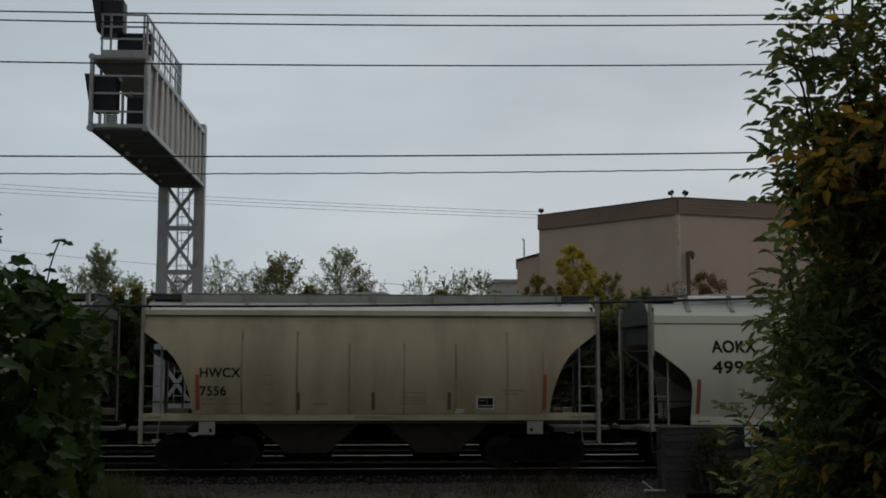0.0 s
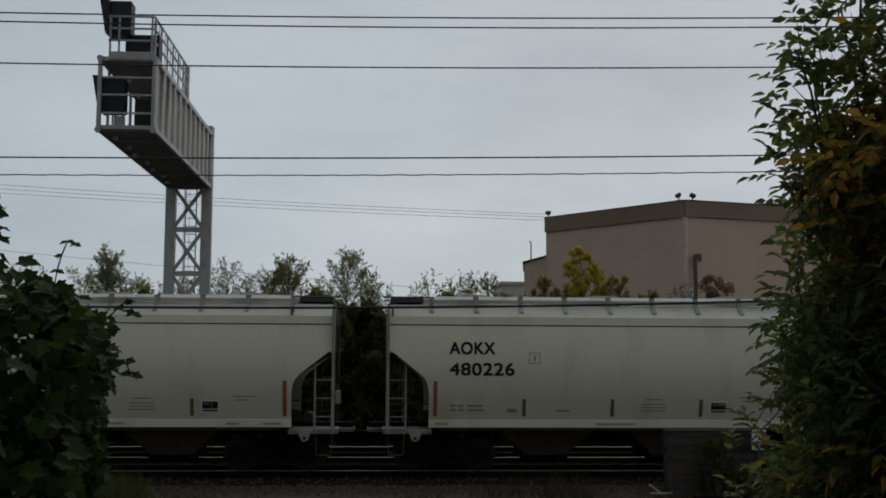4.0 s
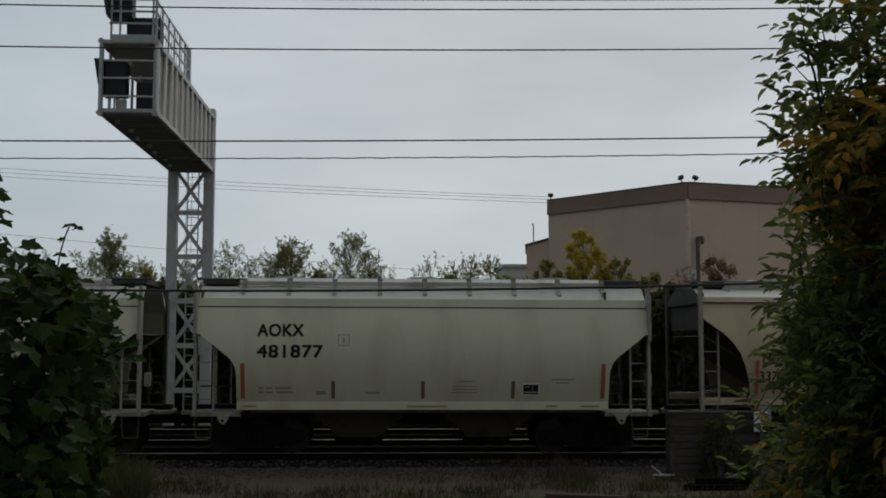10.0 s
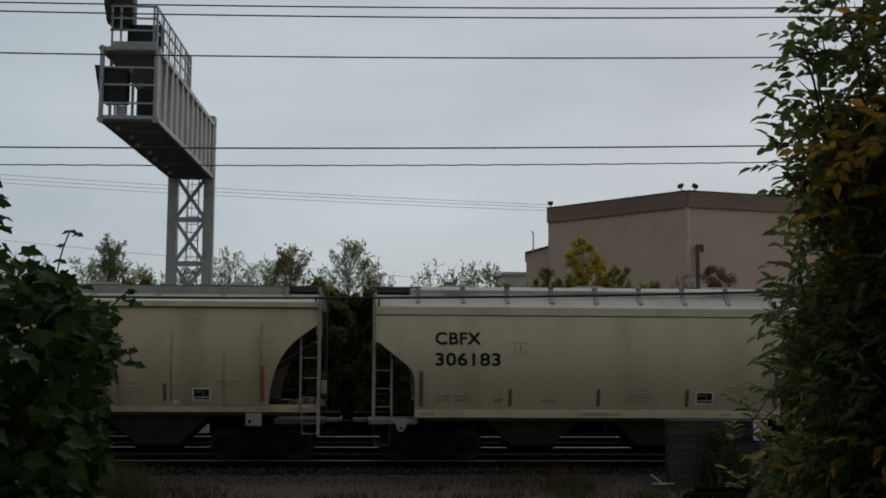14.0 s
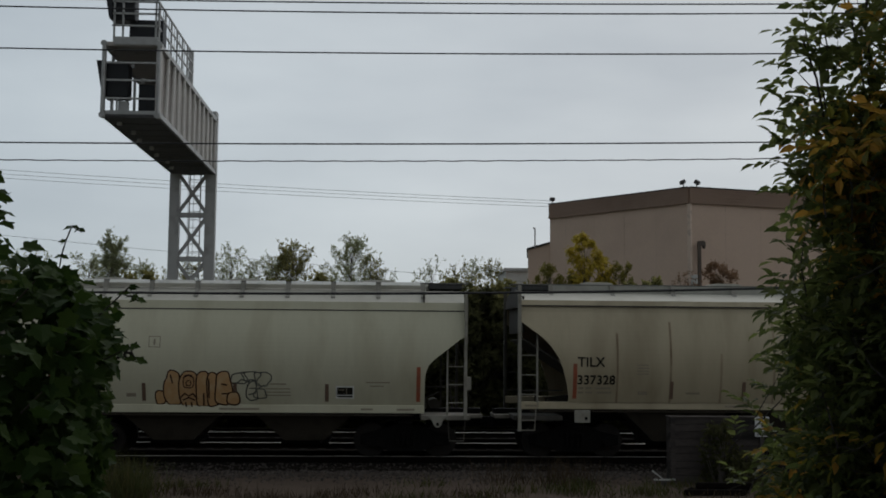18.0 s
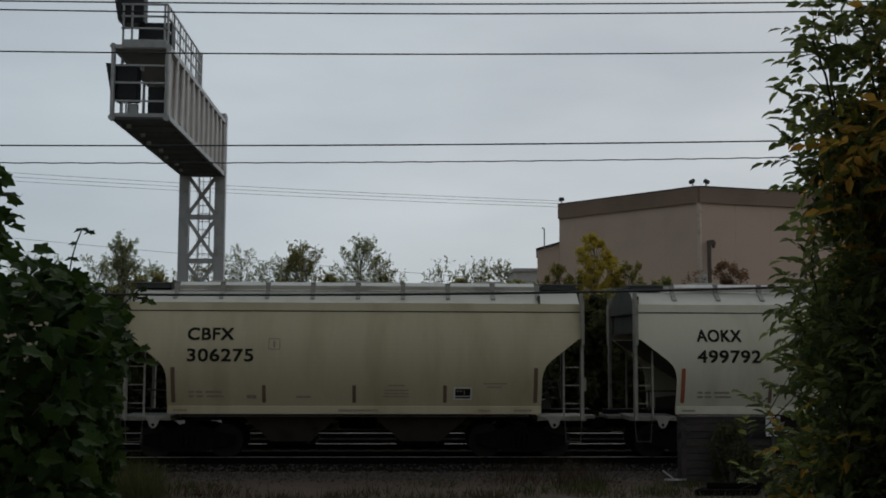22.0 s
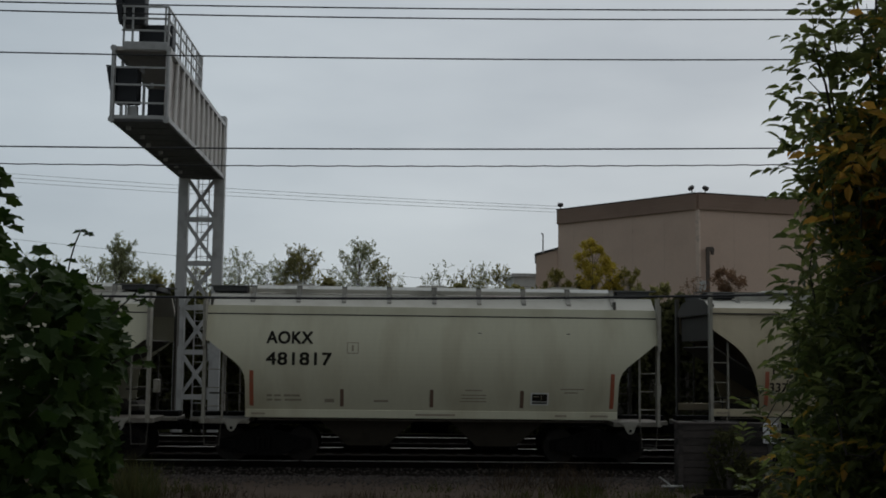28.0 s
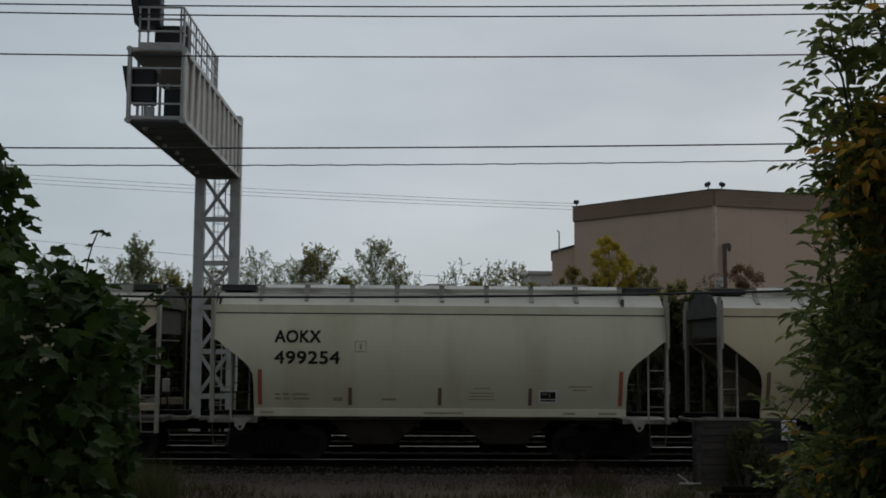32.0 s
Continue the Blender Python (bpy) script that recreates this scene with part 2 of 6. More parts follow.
ASPHALT = mat("asphalt", (0.05, 0.05, 0.052), 0.9, vary=0.4, scale=1.5, fine=60, bump=0.4)
LEAF_ASH = leaf_mat("leaf_ash", (0.034, 0.046, 0.013), (0.085, 0.098, 0.03), 0.5, 0.5, 0.25, 2.5)
LEAF_YELLOW = leaf_mat("leaf_turning", (0.12, 0.112, 0.018), (0.31, 0.165, 0.03), 0.55, 0.5, 0.3, 2.1)
LEAF_MAPLE = leaf_mat("leaf_maple", (0.021, 0.042, 0.009), (0.048, 0.078, 0.017), 0.35, 0.65, 0.08)
# far foliage lightened, haze mixed into the leaf colours
LEAF_FAR = leaf_mat("leaf_far_hazed", (0.16, 0.175, 0.095), (0.27, 0.275, 0.16), 0.55, clear=1.8)
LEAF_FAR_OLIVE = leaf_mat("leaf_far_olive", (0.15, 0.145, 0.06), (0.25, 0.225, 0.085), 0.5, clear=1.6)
LEAF_HEDGE = leaf_mat("leaf_hedge", (0.07, 0.071, 0.03), (0.078, 0.079, 0.033), 0.6)
LEAF_GOLD = leaf_mat("leaf_gold", (0.33, 0.265, 0.045), (0.44, 0.34, 0.06), 0.5, clear=1.6)
LEAF_GOLD_GREEN = leaf_mat("leaf_olive", (0.16, 0.15, 0.04), (0.24, 0.20, 0.06), 0.5, clear=1.4)
LEAF_RUST = leaf_mat("leaf_rust", (0.17, 0.105, 0.065), (0.25, 0.15, 0.09), 0.4, 0.8, clear=1.4)
LEAF_DRY = leaf_mat("leaf_dry", (0.045, 0.034, 0.021), (0.08, 0.055, 0.03), 0.2, 0.8)
GRASS = leaf_mat("grass_blade", (0.05, 0.06, 0.02), (0.085, 0.075, 0.026), 0.2, 0.8)


def ground_mat():
    """Dirt, gravel by the track and grass by the road, each over its own stretch of the plan."""
    m = mat("ground_soil", (0.072, 0.054, 0.042), 0.95, vary=0.5, scale=1.2, fine=22, tint=(0.05, 0.036, 0.027), bump=0.7, gloss=0.1)
    return m


GROUND = ground_mat()
TURF = mat("turf_soil", (0.055, 0.056, 0.022), 0.95, vary=0.5, scale=1.6, fine=18, tint=(0.05, 0.04, 0.02), bump=0.8)


# ---- mesh helpers ----
def bx(bm, x0, x1, y0, y1, z0, z1, bevel=0.0):
    v = [bm.verts.new((x, y, z)) for x in (x0, x1) for y in (y0, y1) for z in (z0, z1)]
    fs = [bm.faces.new([v[i] for i in q]) for q in ((0, 1, 3, 2), (4, 6, 7, 5), (0, 4, 5, 1), (2, 3, 7, 6), (0, 2, 6, 4), (1, 5, 7, 3))]
    if bevel:
        es = {e for f in fs for e in f.edges}
        bmesh.ops.bevel(bm, geom=list(es), offset=bevel, segments=1, affect="EDGES")
    return bm


def tube(bm, p, q, r, n=8, r2=None):
    p, q = Vector(p), Vector(q)
    d = (q - p).normalized()
    u = d.orthogonal().normalized()
    w = d.cross(u)
    a = [bm.verts.new(p + (u * math.cos(i * math.tau / n) + w * math.sin(i * math.tau / n)) * r) for i in range(n)]
    r2 = r if r2 is None else r2
    b = [bm.verts.new(q + (u * math.cos(i * math.tau / n) + w * math.sin(i * math.tau / n)) * r2) for i in range(n)]
    for i in range(n):
        bm.faces.new((a[i], a[(i + 1) % n], b[(i + 1) % n], b[i]))
    bm.faces.new(a[::-1])
    bm.faces.new(b)
    return bm


def prism(bm, pts, axis, lo, hi):
    """A flat outline pushed along an axis: x outlines are (y, z), y outlines (x, z), z outlines (x, y)."""
    def at(p, h):
        return (h, *p) if axis == "x" else (p[0], h, p[1]) if axis == "y" else (*p, h)
    a, b = [bm.verts.new(at(p, lo)) for p in pts], [bm.verts.new(at(p, hi)) for p in pts]
    n = len(pts)
    bm.faces.new(a)
    bm.faces.new(b[::-1])
    for i in range(n):
        bm.faces.new((a[i], b[i], b[(i + 1) % n], a[(i + 1) % n]))
    return bm


def strut(bm, p, q, w, h):
    """A square bar between two points."""
    p, q = Vector(p), Vector(q)
    d = (q - p).normalized()
    u = d.cross(Vector((0, 1, 0)))
    u = u.normalized() if u.length > 0.1 else Vector((1, 0, 0))
    n = d.cross(u).normalized()
    c = [[bm.verts.new(e + u * sx * w / 2 + n * sy * h / 2) for sx, sy in ((-1, -1), (1, -1), (1, 1), (-1, 1))] for e in (p, q)]
    for i in range(4):
        bm.faces.new((c[0][i], c[0][(i + 1) % 4], c[1][(i + 1) % 4], c[1][i]))
    bm.faces.new(c[0][::-1])
    bm.faces.new(c[1])
    return bm


def B():
    return bmesh.new()


def to_mesh(name, bm, smooth=False):
    bmesh.ops.recalc_face_normals(bm, faces=bm.faces)
    me = bpy.data.meshes.new(name)
    bm.to_mesh(me)
    bm.free()
    if smooth:
        for f in me.polygons:
            f.use_smooth = True
    return me


def part(name, bm, material, parent, label="", at=None, smooth=False):
    """One mesh object under a thing or a part. bm: a bmesh, or a mesh that other pieces share."""
    me = to_mesh(name, bm, smooth) if isinstance(bm, bmesh.types.BMesh) else bm
    ob = new(name, me)
    if not me.materials:
        me.materials.append(material)
    if me.materials[0] != material:
        ob.material_slots[0].link = "OBJECT"
        ob.material_slots[0].material = material
    ob.parent = parent
    if at is not None:
        ob.matrix_basis = at
    if label:
        tagged(ob, label)
    return ob


def thing(name, label, category, m=None, group="", kind=""):
    ob = tagged(new(name), label, category, group, kind)
    ob.empty_display_size = 0.3
    if m is not None:
        ob.matrix_basis = m
    return ob


SHARED = {}


def shared(key, build, smooth=False):
    """The mesh built once under this key, for alike pieces."""
    if key not in SHARED:
        SHARED[key] = to_mesh(key, build(), smooth)
    return SHARED[key]


def lettering(text, width, height, bold):
    """Letters in the built-in font, drawn bolder, as a mesh in the x-z plane, fitted to a width and a cap height, origin at the lower left."""
    cu = bpy.data.curves.new("letters", "FONT")
    cu.body, cu.space_character = text, 1.06
    ob = bpy.data.objects.new("letters", cu)
    scene.collection.objects.link(ob)
    bpy.context.view_layer.update()
    me = bpy.data.meshes.new_from_object(ob.evaluated_get(bpy.context.evaluated_depsgraph_get()))
    bpy.data.objects.remove(ob)
    co = np.array([v.co[:] for v in me.vertices])
    lo, hi = co.min(0), co.max(0)
    faces = [tuple(p.vertices) for p in me.polygons]
    flat = [((x - lo[0]) / (hi[0] - lo[0]) * width, 0.0, (y - lo[1]) / (hi[1] - lo[1]) * height) for x, y, _ in co]
    bpy.data.meshes.remove(me)
    verts, all_faces = [], []
    for i, (dx, dz) in enumerate(((0, 0), (-1, -1), (1, -1), (-1, 1), (1, 1))):      # strokes thickened by shifted prints
        all_faces += [tuple(j + len(verts) for j in f) for f in faces]
        verts += [(x + dx * bold, -0.0012 * i, z + dz * bold) for x, _, z in flat]
    return cloud_mesh("letters", verts, all_faces)


def cloud_mesh(name, verts, faces):
    me = bpy.data.meshes.new(name)
    me.from_pydata(verts, [], faces)
    return me



def single_letters(me):
    """The letters of a line of lettering as meshes of their own, left to right."""
    bm = B()
    bm.from_mesh(me)
    runs, seen = [], set()
    for f in bm.faces:
        if f in seen:
            continue
        stack, isle = [f], []
        seen.add(f)
        while stack:
            g = stack.pop()
            isle.append(g)
            for e in g.edges:
                for h in e.link_faces:
                    if h not in seen:
                        seen.add(h)
                        stack.append(h)
        xs = [v.co.x for g in isle for v in g.verts]
        runs.append([min(xs), max(xs), isle])
    runs.sort(key=lambda r: r[0])
    joined = [runs[0]]
    for r in runs[1:]:
        if r[0] < joined[-1][1] - 0.004:
            joined[-1] = [joined[-1][0], max(r[1], joined[-1][1]), joined[-1][2] + r[2]]
        else:
            joined.append(r)
    out = []
    for lo, hi, faces in joined:
        one, at = B(), {}
        for g in faces:
            one.faces.new([at.setdefault(v, one.verts.new(v.co)) if v not in at else at[v] for v in g.verts])
        out.append(to_mesh("letter", one))
    bm.free()
    bpy.data.meshes.remove(me)
    return out
# ---- ground, road and tracks ----
RAIL = 0.24                       # height of the rail heads
TRACKS = (30.1, 34.1, 38.2)       # centre lines, all running along x


VERGE = [(16.5, -0.58), (21.2, -0.55), (22.1, -0.22), (23.2, -0.04), (24.4, 0.0), (27.9, 0.02), (30.0, 0.0)]   # y, height: road, grass bank, dirt strip


def verge(y):
    return float(np.interp(y, *zip(*VERGE)))


def ground():
    ys = [(-3000, -0.7), (-40, -0.7), *VERGE, (41.6, -0.45), (60, -0.45), (110, -0.45), (400, -0.45), (3000, -0.45)]
    xs = [-3000, -400, -120, -40, -20, -10, 0, 10, 20, 40, 120, 400, 3000]
    v = [(x, y, z) for y, z in ys for x in xs]
    n = len(xs)
    f = [(j * n + i, j * n + i + 1, (j + 1) * n + i + 1, (j + 1) * n + i) for j in range(len(ys) - 1) for i in range(n - 1)]
    me = cloud_mesh("ground", v, f)
    me.materials.append(GROUND)
    me.materials.append(TURF)
    for p in me.polygons:
        y = p.center.y
        p.material_index = 1 if y < 23.0 or y > 43 else 0
    tagged(new("ground", me), "bare brown dirt and rough grass beside the railway", "ground", kind="structure")
    road = B()
    prism(road, [(16.7, -0.60), (16.7, -0.54), (18.8, -0.50), (20.9, -0.54), (20.9, -0.60)], "x", -420, 420)
    part("road", road, ASPHALT, None)
    tagged(bpy.data.objects["road"], "grey asphalt road running beside the tracks", "road", kind="structure")
    bed = B()
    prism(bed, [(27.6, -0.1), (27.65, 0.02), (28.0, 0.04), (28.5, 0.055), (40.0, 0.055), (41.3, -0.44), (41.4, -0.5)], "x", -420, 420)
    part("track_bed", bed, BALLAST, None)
    tagged(bpy.data.objects["track_bed"], "crushed-stone ballast bank under the tracks, near black for shade", "ballast", kind="structure")


def track(y):
    t = thing("railway_track", "straight railway track with steel rails on wooden sleepers in dark ballast", "track",
              pose(0, y, 0), "parallel tracks", "structure")
    foot = [(-0.07, 0.07), (0.07, 0.07), (0.07, 0.085), (0.012, 0.10), (0.012, RAIL - 0.04), (0.035, RAIL - 0.035), (0.036, RAIL - 0.008),
            (-0.036, RAIL - 0.008), (-0.035, RAIL - 0.035), (-0.012, RAIL - 0.04), (-0.012, 0.10), (-0.07, 0.085)]
    for s in (-1, 1):
        rail = part("rail", shared("rail", lambda: prism(B(), foot, "x", -420, 420)), RAIL_DARK, t, at=pose(0, s * 0.753, 0))
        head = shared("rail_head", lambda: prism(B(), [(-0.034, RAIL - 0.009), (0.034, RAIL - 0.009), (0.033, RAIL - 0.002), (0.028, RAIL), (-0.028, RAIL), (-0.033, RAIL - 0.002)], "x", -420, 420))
        # sheen by colour: near head pale, far head a near-black copy
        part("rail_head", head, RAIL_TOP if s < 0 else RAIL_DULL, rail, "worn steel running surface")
    tie = shared("sleeper", lambda: bx(B(), -0.11, 0.11, -1.3, 1.3, -0.06, 0.075, 0.012))
    for i in range(64):
        x = -17 + i * 0.545
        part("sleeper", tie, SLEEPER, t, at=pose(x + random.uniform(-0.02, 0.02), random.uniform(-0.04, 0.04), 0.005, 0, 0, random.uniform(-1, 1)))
    return t


def stones():
    """Loose stones along the near shoulder and the dirt strip."""
    v, f = [], []
    rng = np.random.default_rng(3)
    for i in range(9000):
        y = 27.75 - abs(rng.normal(0, 1.0)) if i % 4 else rng.uniform(27.6, 29.2)
        x = rng.uniform(-13, 15)
        z = max(verge(y), np.interp(y, (27.6, 28.5), (0.0, 0.055)))
        r = rng.uniform(0.018, 0.045)
        a = rng.uniform(0, 6.3)
        b = len(v)
        for dx, dy, dz in ((1, 0, 0), (-0.5, 0.9, 0.1), (-0.6, -0.8, 0), (0.1, 0.1, 0.8), (0, 0, -0.5)):
            dx, dy = dx * math.cos(a) - dy * math.sin(a), dx * math.sin(a) + dy * math.cos(a)
            v.append((x + dx * r * rng.uniform(0.7, 1.3), y + dy * r, z + dz * r * rng.uniform(0.7, 1.2) + 0.01))
        f += [(b, b + 1, b + 3), (b + 1, b + 2, b + 3), (b + 2, b, b + 3), (b + 1, b, b + 4), (b + 2, b + 1, b + 4), (b, b + 2, b + 4)]
    me = cloud_mesh("ballast_stones", v, f)
    me.materials.append(STONE)
    tagged(new("ballast_stones", me), "loose crushed grey stones scattered along the ballast shoulder", "stones", kind="stuff")


def wall_behind():
    """An unseen plain wall that closes the place behind the viewpoint, added to block the rear sky light."""
    part("wall_south", bx(B(), -9.0, 9.0, -0.95, -0.70, -0.72, 7.2), BLOCKER_WALL, None)
    tagged(bpy.data.objects["wall_south"], "unseen plain grey wall added to block sky light", "wall", kind="structure")


ground()
wall_behind()
for ty in TRACKS:
    track(ty)
stones()


# ---- the freight train ----
PITCH, LONG = 12.83, 11.47        # from car to car, and between a car's corner posts
KINDS = {
    "angled": dict(eave=3.745, band=0.2, sill=(1.145, 1.35), sill_x=1.04, rail_x=0.46, rungs=(1.415, 1.875, 2.33), ladder_low=1.0, font=(2.995, 2.465, 0.305),
                   cut=[(0, 3.06), (0.12, 3.04), (0.82, 2.49), (0.94, 2.36), (1.01, 2.2), (1.04, 2.0)], seams=(), brackets=(0.098, 0.101, 9)),
    "round": dict(eave=3.91, band=0.125, sill=(1.27, 1.46), sill_x=0.0, rail_x=0.47, rungs=(1.64, 2.13, 2.63), ladder_low=0.72, font=(2.36, 1.91, 0.23),
                  cut=[(0, 3.51), (0.47, 3.16), (0.6, 3.06), (0.80, 2.85), (0.97, 2.58), (1.1, 2.27), (1.2, 1.9), (1.25, 1.6)],
                  seams=(2.48, 3.85, 5.15, 6.52, 7.82, 9.12, 10.02), brackets=(0.078, 0.1407, 7)),
}


FACE = -1.618


def bulge(z):
    """How far the rounded sides swell out at a height above the rail."""
    return 0.29 * math.sin(math.pi * min(1.0, max(0.0, (z - 1.3) / 2.55)))


def swell(bm, side=-1):
    for i in range(1, 22):
        bmesh.ops.bisect_plane(bm, geom=bm.verts[:] + bm.edges[:] + bm.faces[:], plane_co=(0, 0, 1.3 + i * 2.55 / 22), plane_no=(0, 0, 1))
    for v in bm.verts:
        v.co.y += side * bulge(v.co.z)
    return bm


def mirror(pts):
    return [(LONG - x, z) for x, z in reversed(pts)]


def side_sheet(k):
    d = KINDS[k]
    low = d["sill"][1] - 0.01
    end = d["cut"][-1][0]
    pts = [(0, d["eave"])] + d["cut"] + [(end, low)]
    return swell(prism(B(), pts + mirror(pts), "y", -0.015, 0.015))


def roof_shell(k, x0=0.03, x1=LONG - 0.03):
    e = KINDS[k]["eave"]
    half = [(-1.60, e + 0.13), (-1.05, 4.26 if k == "angled" else 4.25), (-0.5, 4.33)]
    return prism(B(), [(-1.58, e - 0.03)] + half + [(-y, z) for y, z in reversed(half)] + [(1.58, e - 0.03)], "x", x0, x1)


def eave_strip(k):
    """The outer slope of the roof, from the side plate up to the walk, along the whole car."""
    e = KINDS[k]["eave"]
    return prism(B(), [(-1.575, e - 0.03), (-1.60, e + 0.132), (-1.05, 4.263), (-1.05, 4.20), (-1.50, e + 0.05)], "x", 0.03, LONG - 0.03)


def slope_sheet():
    bm = B()
    prism(bm, [(0.12, 3.02), (0.16, 3.05), (3.1, 1.25), (3.06, 1.2)], "y", -1.54, 1.54)
    return bm


def bay(cx):
    bm = B()
    top, low = [(cx - 1.45, 1.3), (cx + 1.45, 1.3)], [(cx + 0.5, 0.42), (cx - 0.5, 0.42)]
    rings = [[bm.verts.new((x, y, z)) for x, z in (top[0], top[1])] + [bm.verts.new((x, y * 0.72, z)) for x, z in low] for y in (-1.45, 1.45)]
    bm.faces.new(rings[0])
    bm.faces.new(rings[1][::-1])
    for i in range(4):
        bm.faces.new((rings[0][i], rings[1][i], rings[1][(i + 1) % 4], rings[0][(i + 1) % 4]))
    return bm


def ladder_rails(k, side):
    d = KINDS[k]
    bm = B()
    top = np.interp(d["rail_x"], *zip(*d["cut"]))
    bx(bm, -0.03, 0.045, -0.17 if side < 0 else -0.03, 0.03 if side < 0 else 0.17, d["ladder_low"], d["eave"] + 0.5)
    if k == "angled":                                      # the post's upper length stands out past the bowed side
        bx(bm, -0.03, 0.045, -0.315 if side < 0 else 0.17, -0.17 if side < 0 else 0.315, 2.9, d["eave"] + 0.3)
    bx(bm, d["rail_x"] - 0.022, d["rail_x"] + 0.022, -0.03, 0.03, d["ladder_low"] if k == "angled" else d["sill"][0], top - 0.01)
    return bm


def stirrup(k):
    """The bent step iron that hangs below a ladder."""
    bm = B()
    high, low = (1.3, 0.74) if k == "round" else (1.0, 0.46)
    for x in (0.0, 0.44):
        strut(bm, (x, 0, high), (x + (0.04 if x == 0 else -0.04), 0, low), 0.026, 0.02)
    for z in (low, low + 0.25) if k == "round" else (low,):
        bx(bm, 0.03, 0.41, -0.05, 0.05, z - 0.012, z + 0.012)
    return bm


def end_gear(brake_end):
    """Piping on an end platform; the brake end also has the air reservoir and its valve."""
    bm = B()
    if brake_end:
        tube(bm, (0.72, -0.9, 1.30), (0.72, 0.1, 1.30), 0.15, 14)
        bx(bm, 0.95, 1.2, -0.7, -0.4, 1.14, 1.42, 0.03)
        tube(bm, (0.5, -1.0, 1.6), (1.0, -0.55, 1.42), 0.018, 6)
        tube(bm, (0.2, -0.6, 1.15), (0.3, -0.6, 1.95), 0.03, 6)
    tube(bm, (0.5, -1.0, 1.2), (0.5, -1.0, 1.75), 0.02, 6)
    tube(bm, (0.05, -1.1, 1.72), (1.2, -1.1, 1.72), 0.022, 6)
    return bm


def side_frame():
    bm = B()
    prism(bm, [(-1.15, 0.32), (-1.15, 0.58), (-0.75, 0.66), (-0.35, 0.80), (0.35, 0.80), (0.75, 0.66), (1.15, 0.58), (1.15, 0.32), (0.8, 0.30),
               (0.42, 0.16), (-0.42, 0.16), (-0.8, 0.30)], "y", -0.07, 0.07)
    for s in (-0.89, 0.89):
        tube(bm, (s, -0.16, 0.42), (s, 0.02, 0.42), 0.13, 12)
    for s in (-0.2, -0.07, 0.07, 0.2):
        tube(bm, (s, -0.1, 0.3), (s, -0.1, 0.62), 0.05, 8)
    return bm


def wheelset():
    bm = B()
    for s in (-1, 1):
        tube(bm, (0, s * 0.69, 0), (0, s * 0.82, 0), 0.419, 28)
        tube(bm, (0, s * 0.655, 0), (0, s * 0.69, 0), 0.445, 28)
        tube(bm, (0, s * 0.82, 0), (0, s * 0.87, 0), 0.16, 14)
        for a in range(3):
            c = a * math.tau / 3
            tube(bm, (0.27 * math.cos(c), s * 0.81, 0.27 * math.sin(c)), (0.27 * math.cos(c), s * 0.83, 0.27 * math.sin(c)), 0.05, 8)
    tube(bm, (0, -1.0, 0), (0, 1.0, 0), 0.08, 12)
    return bm


def truck(parent, x):
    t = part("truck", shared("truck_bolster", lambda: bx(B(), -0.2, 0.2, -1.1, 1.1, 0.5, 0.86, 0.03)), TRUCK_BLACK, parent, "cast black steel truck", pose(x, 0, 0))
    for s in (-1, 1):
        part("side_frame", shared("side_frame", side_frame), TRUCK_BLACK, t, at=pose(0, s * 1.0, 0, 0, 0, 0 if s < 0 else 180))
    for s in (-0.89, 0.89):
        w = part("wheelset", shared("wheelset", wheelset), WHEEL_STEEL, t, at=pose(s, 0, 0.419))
        WHEELS.append(w)
    return t


def blob(cx, cz, rx, rz, wob, seed, n=26):
    r = random.Random(seed)
    ph = [r.uniform(0, 6.3) for _ in range(3)]
    out = []
    for i in range(n):
        a = i * math.tau / n
        g = 1 + wob * (math.sin(3 * a + ph[0]) + 0.6 * math.sin(5 * a + ph[1]))
        c, s = math.cos(a), math.sin(a)
        out.append((cx + rx * g * math.copysign(abs(c) ** 0.7, c), cz + rz * g * math.copysign(abs(s) ** 0.7, s)))
    return out


def plate(parent, name, material, x0, x1, z0, z1, lift=0.0, label=""):
    """A thin painted patch or plate that follows the near side's curve."""
    bm = B()
    n = max(1, round((z1 - z0) / 0.11))
    for i in range(n + 1):
        z = z0 + (z1 - z0) * i / n
        y = FACE - lift - bulge(z)
        row = [bm.verts.new((x, yy, z)) for x, yy in ((x0, y), (x1, y), (x1, y - 0.004), (x0, y - 0.004))]
        if i:
            for j in range(4):
                bm.faces.new((last[j], last[(j + 1) % 4], row[(j + 1) % 4], row[j]))
        last = row
        if i in (0, n):
            bm.faces.new(row)
    return part(name, bm, material, parent, label)


def on_side(x, z, h, lift=0.0):
    """The pose of flat print on the curved near side, its foot at z and h high."""
    a, b = bulge(z), bulge(z + h)
    return pose(x, FACE - 0.006 - lift - a, z, math.degrees(math.atan2(b - a, h)))


WHEELS, CARS = [], []


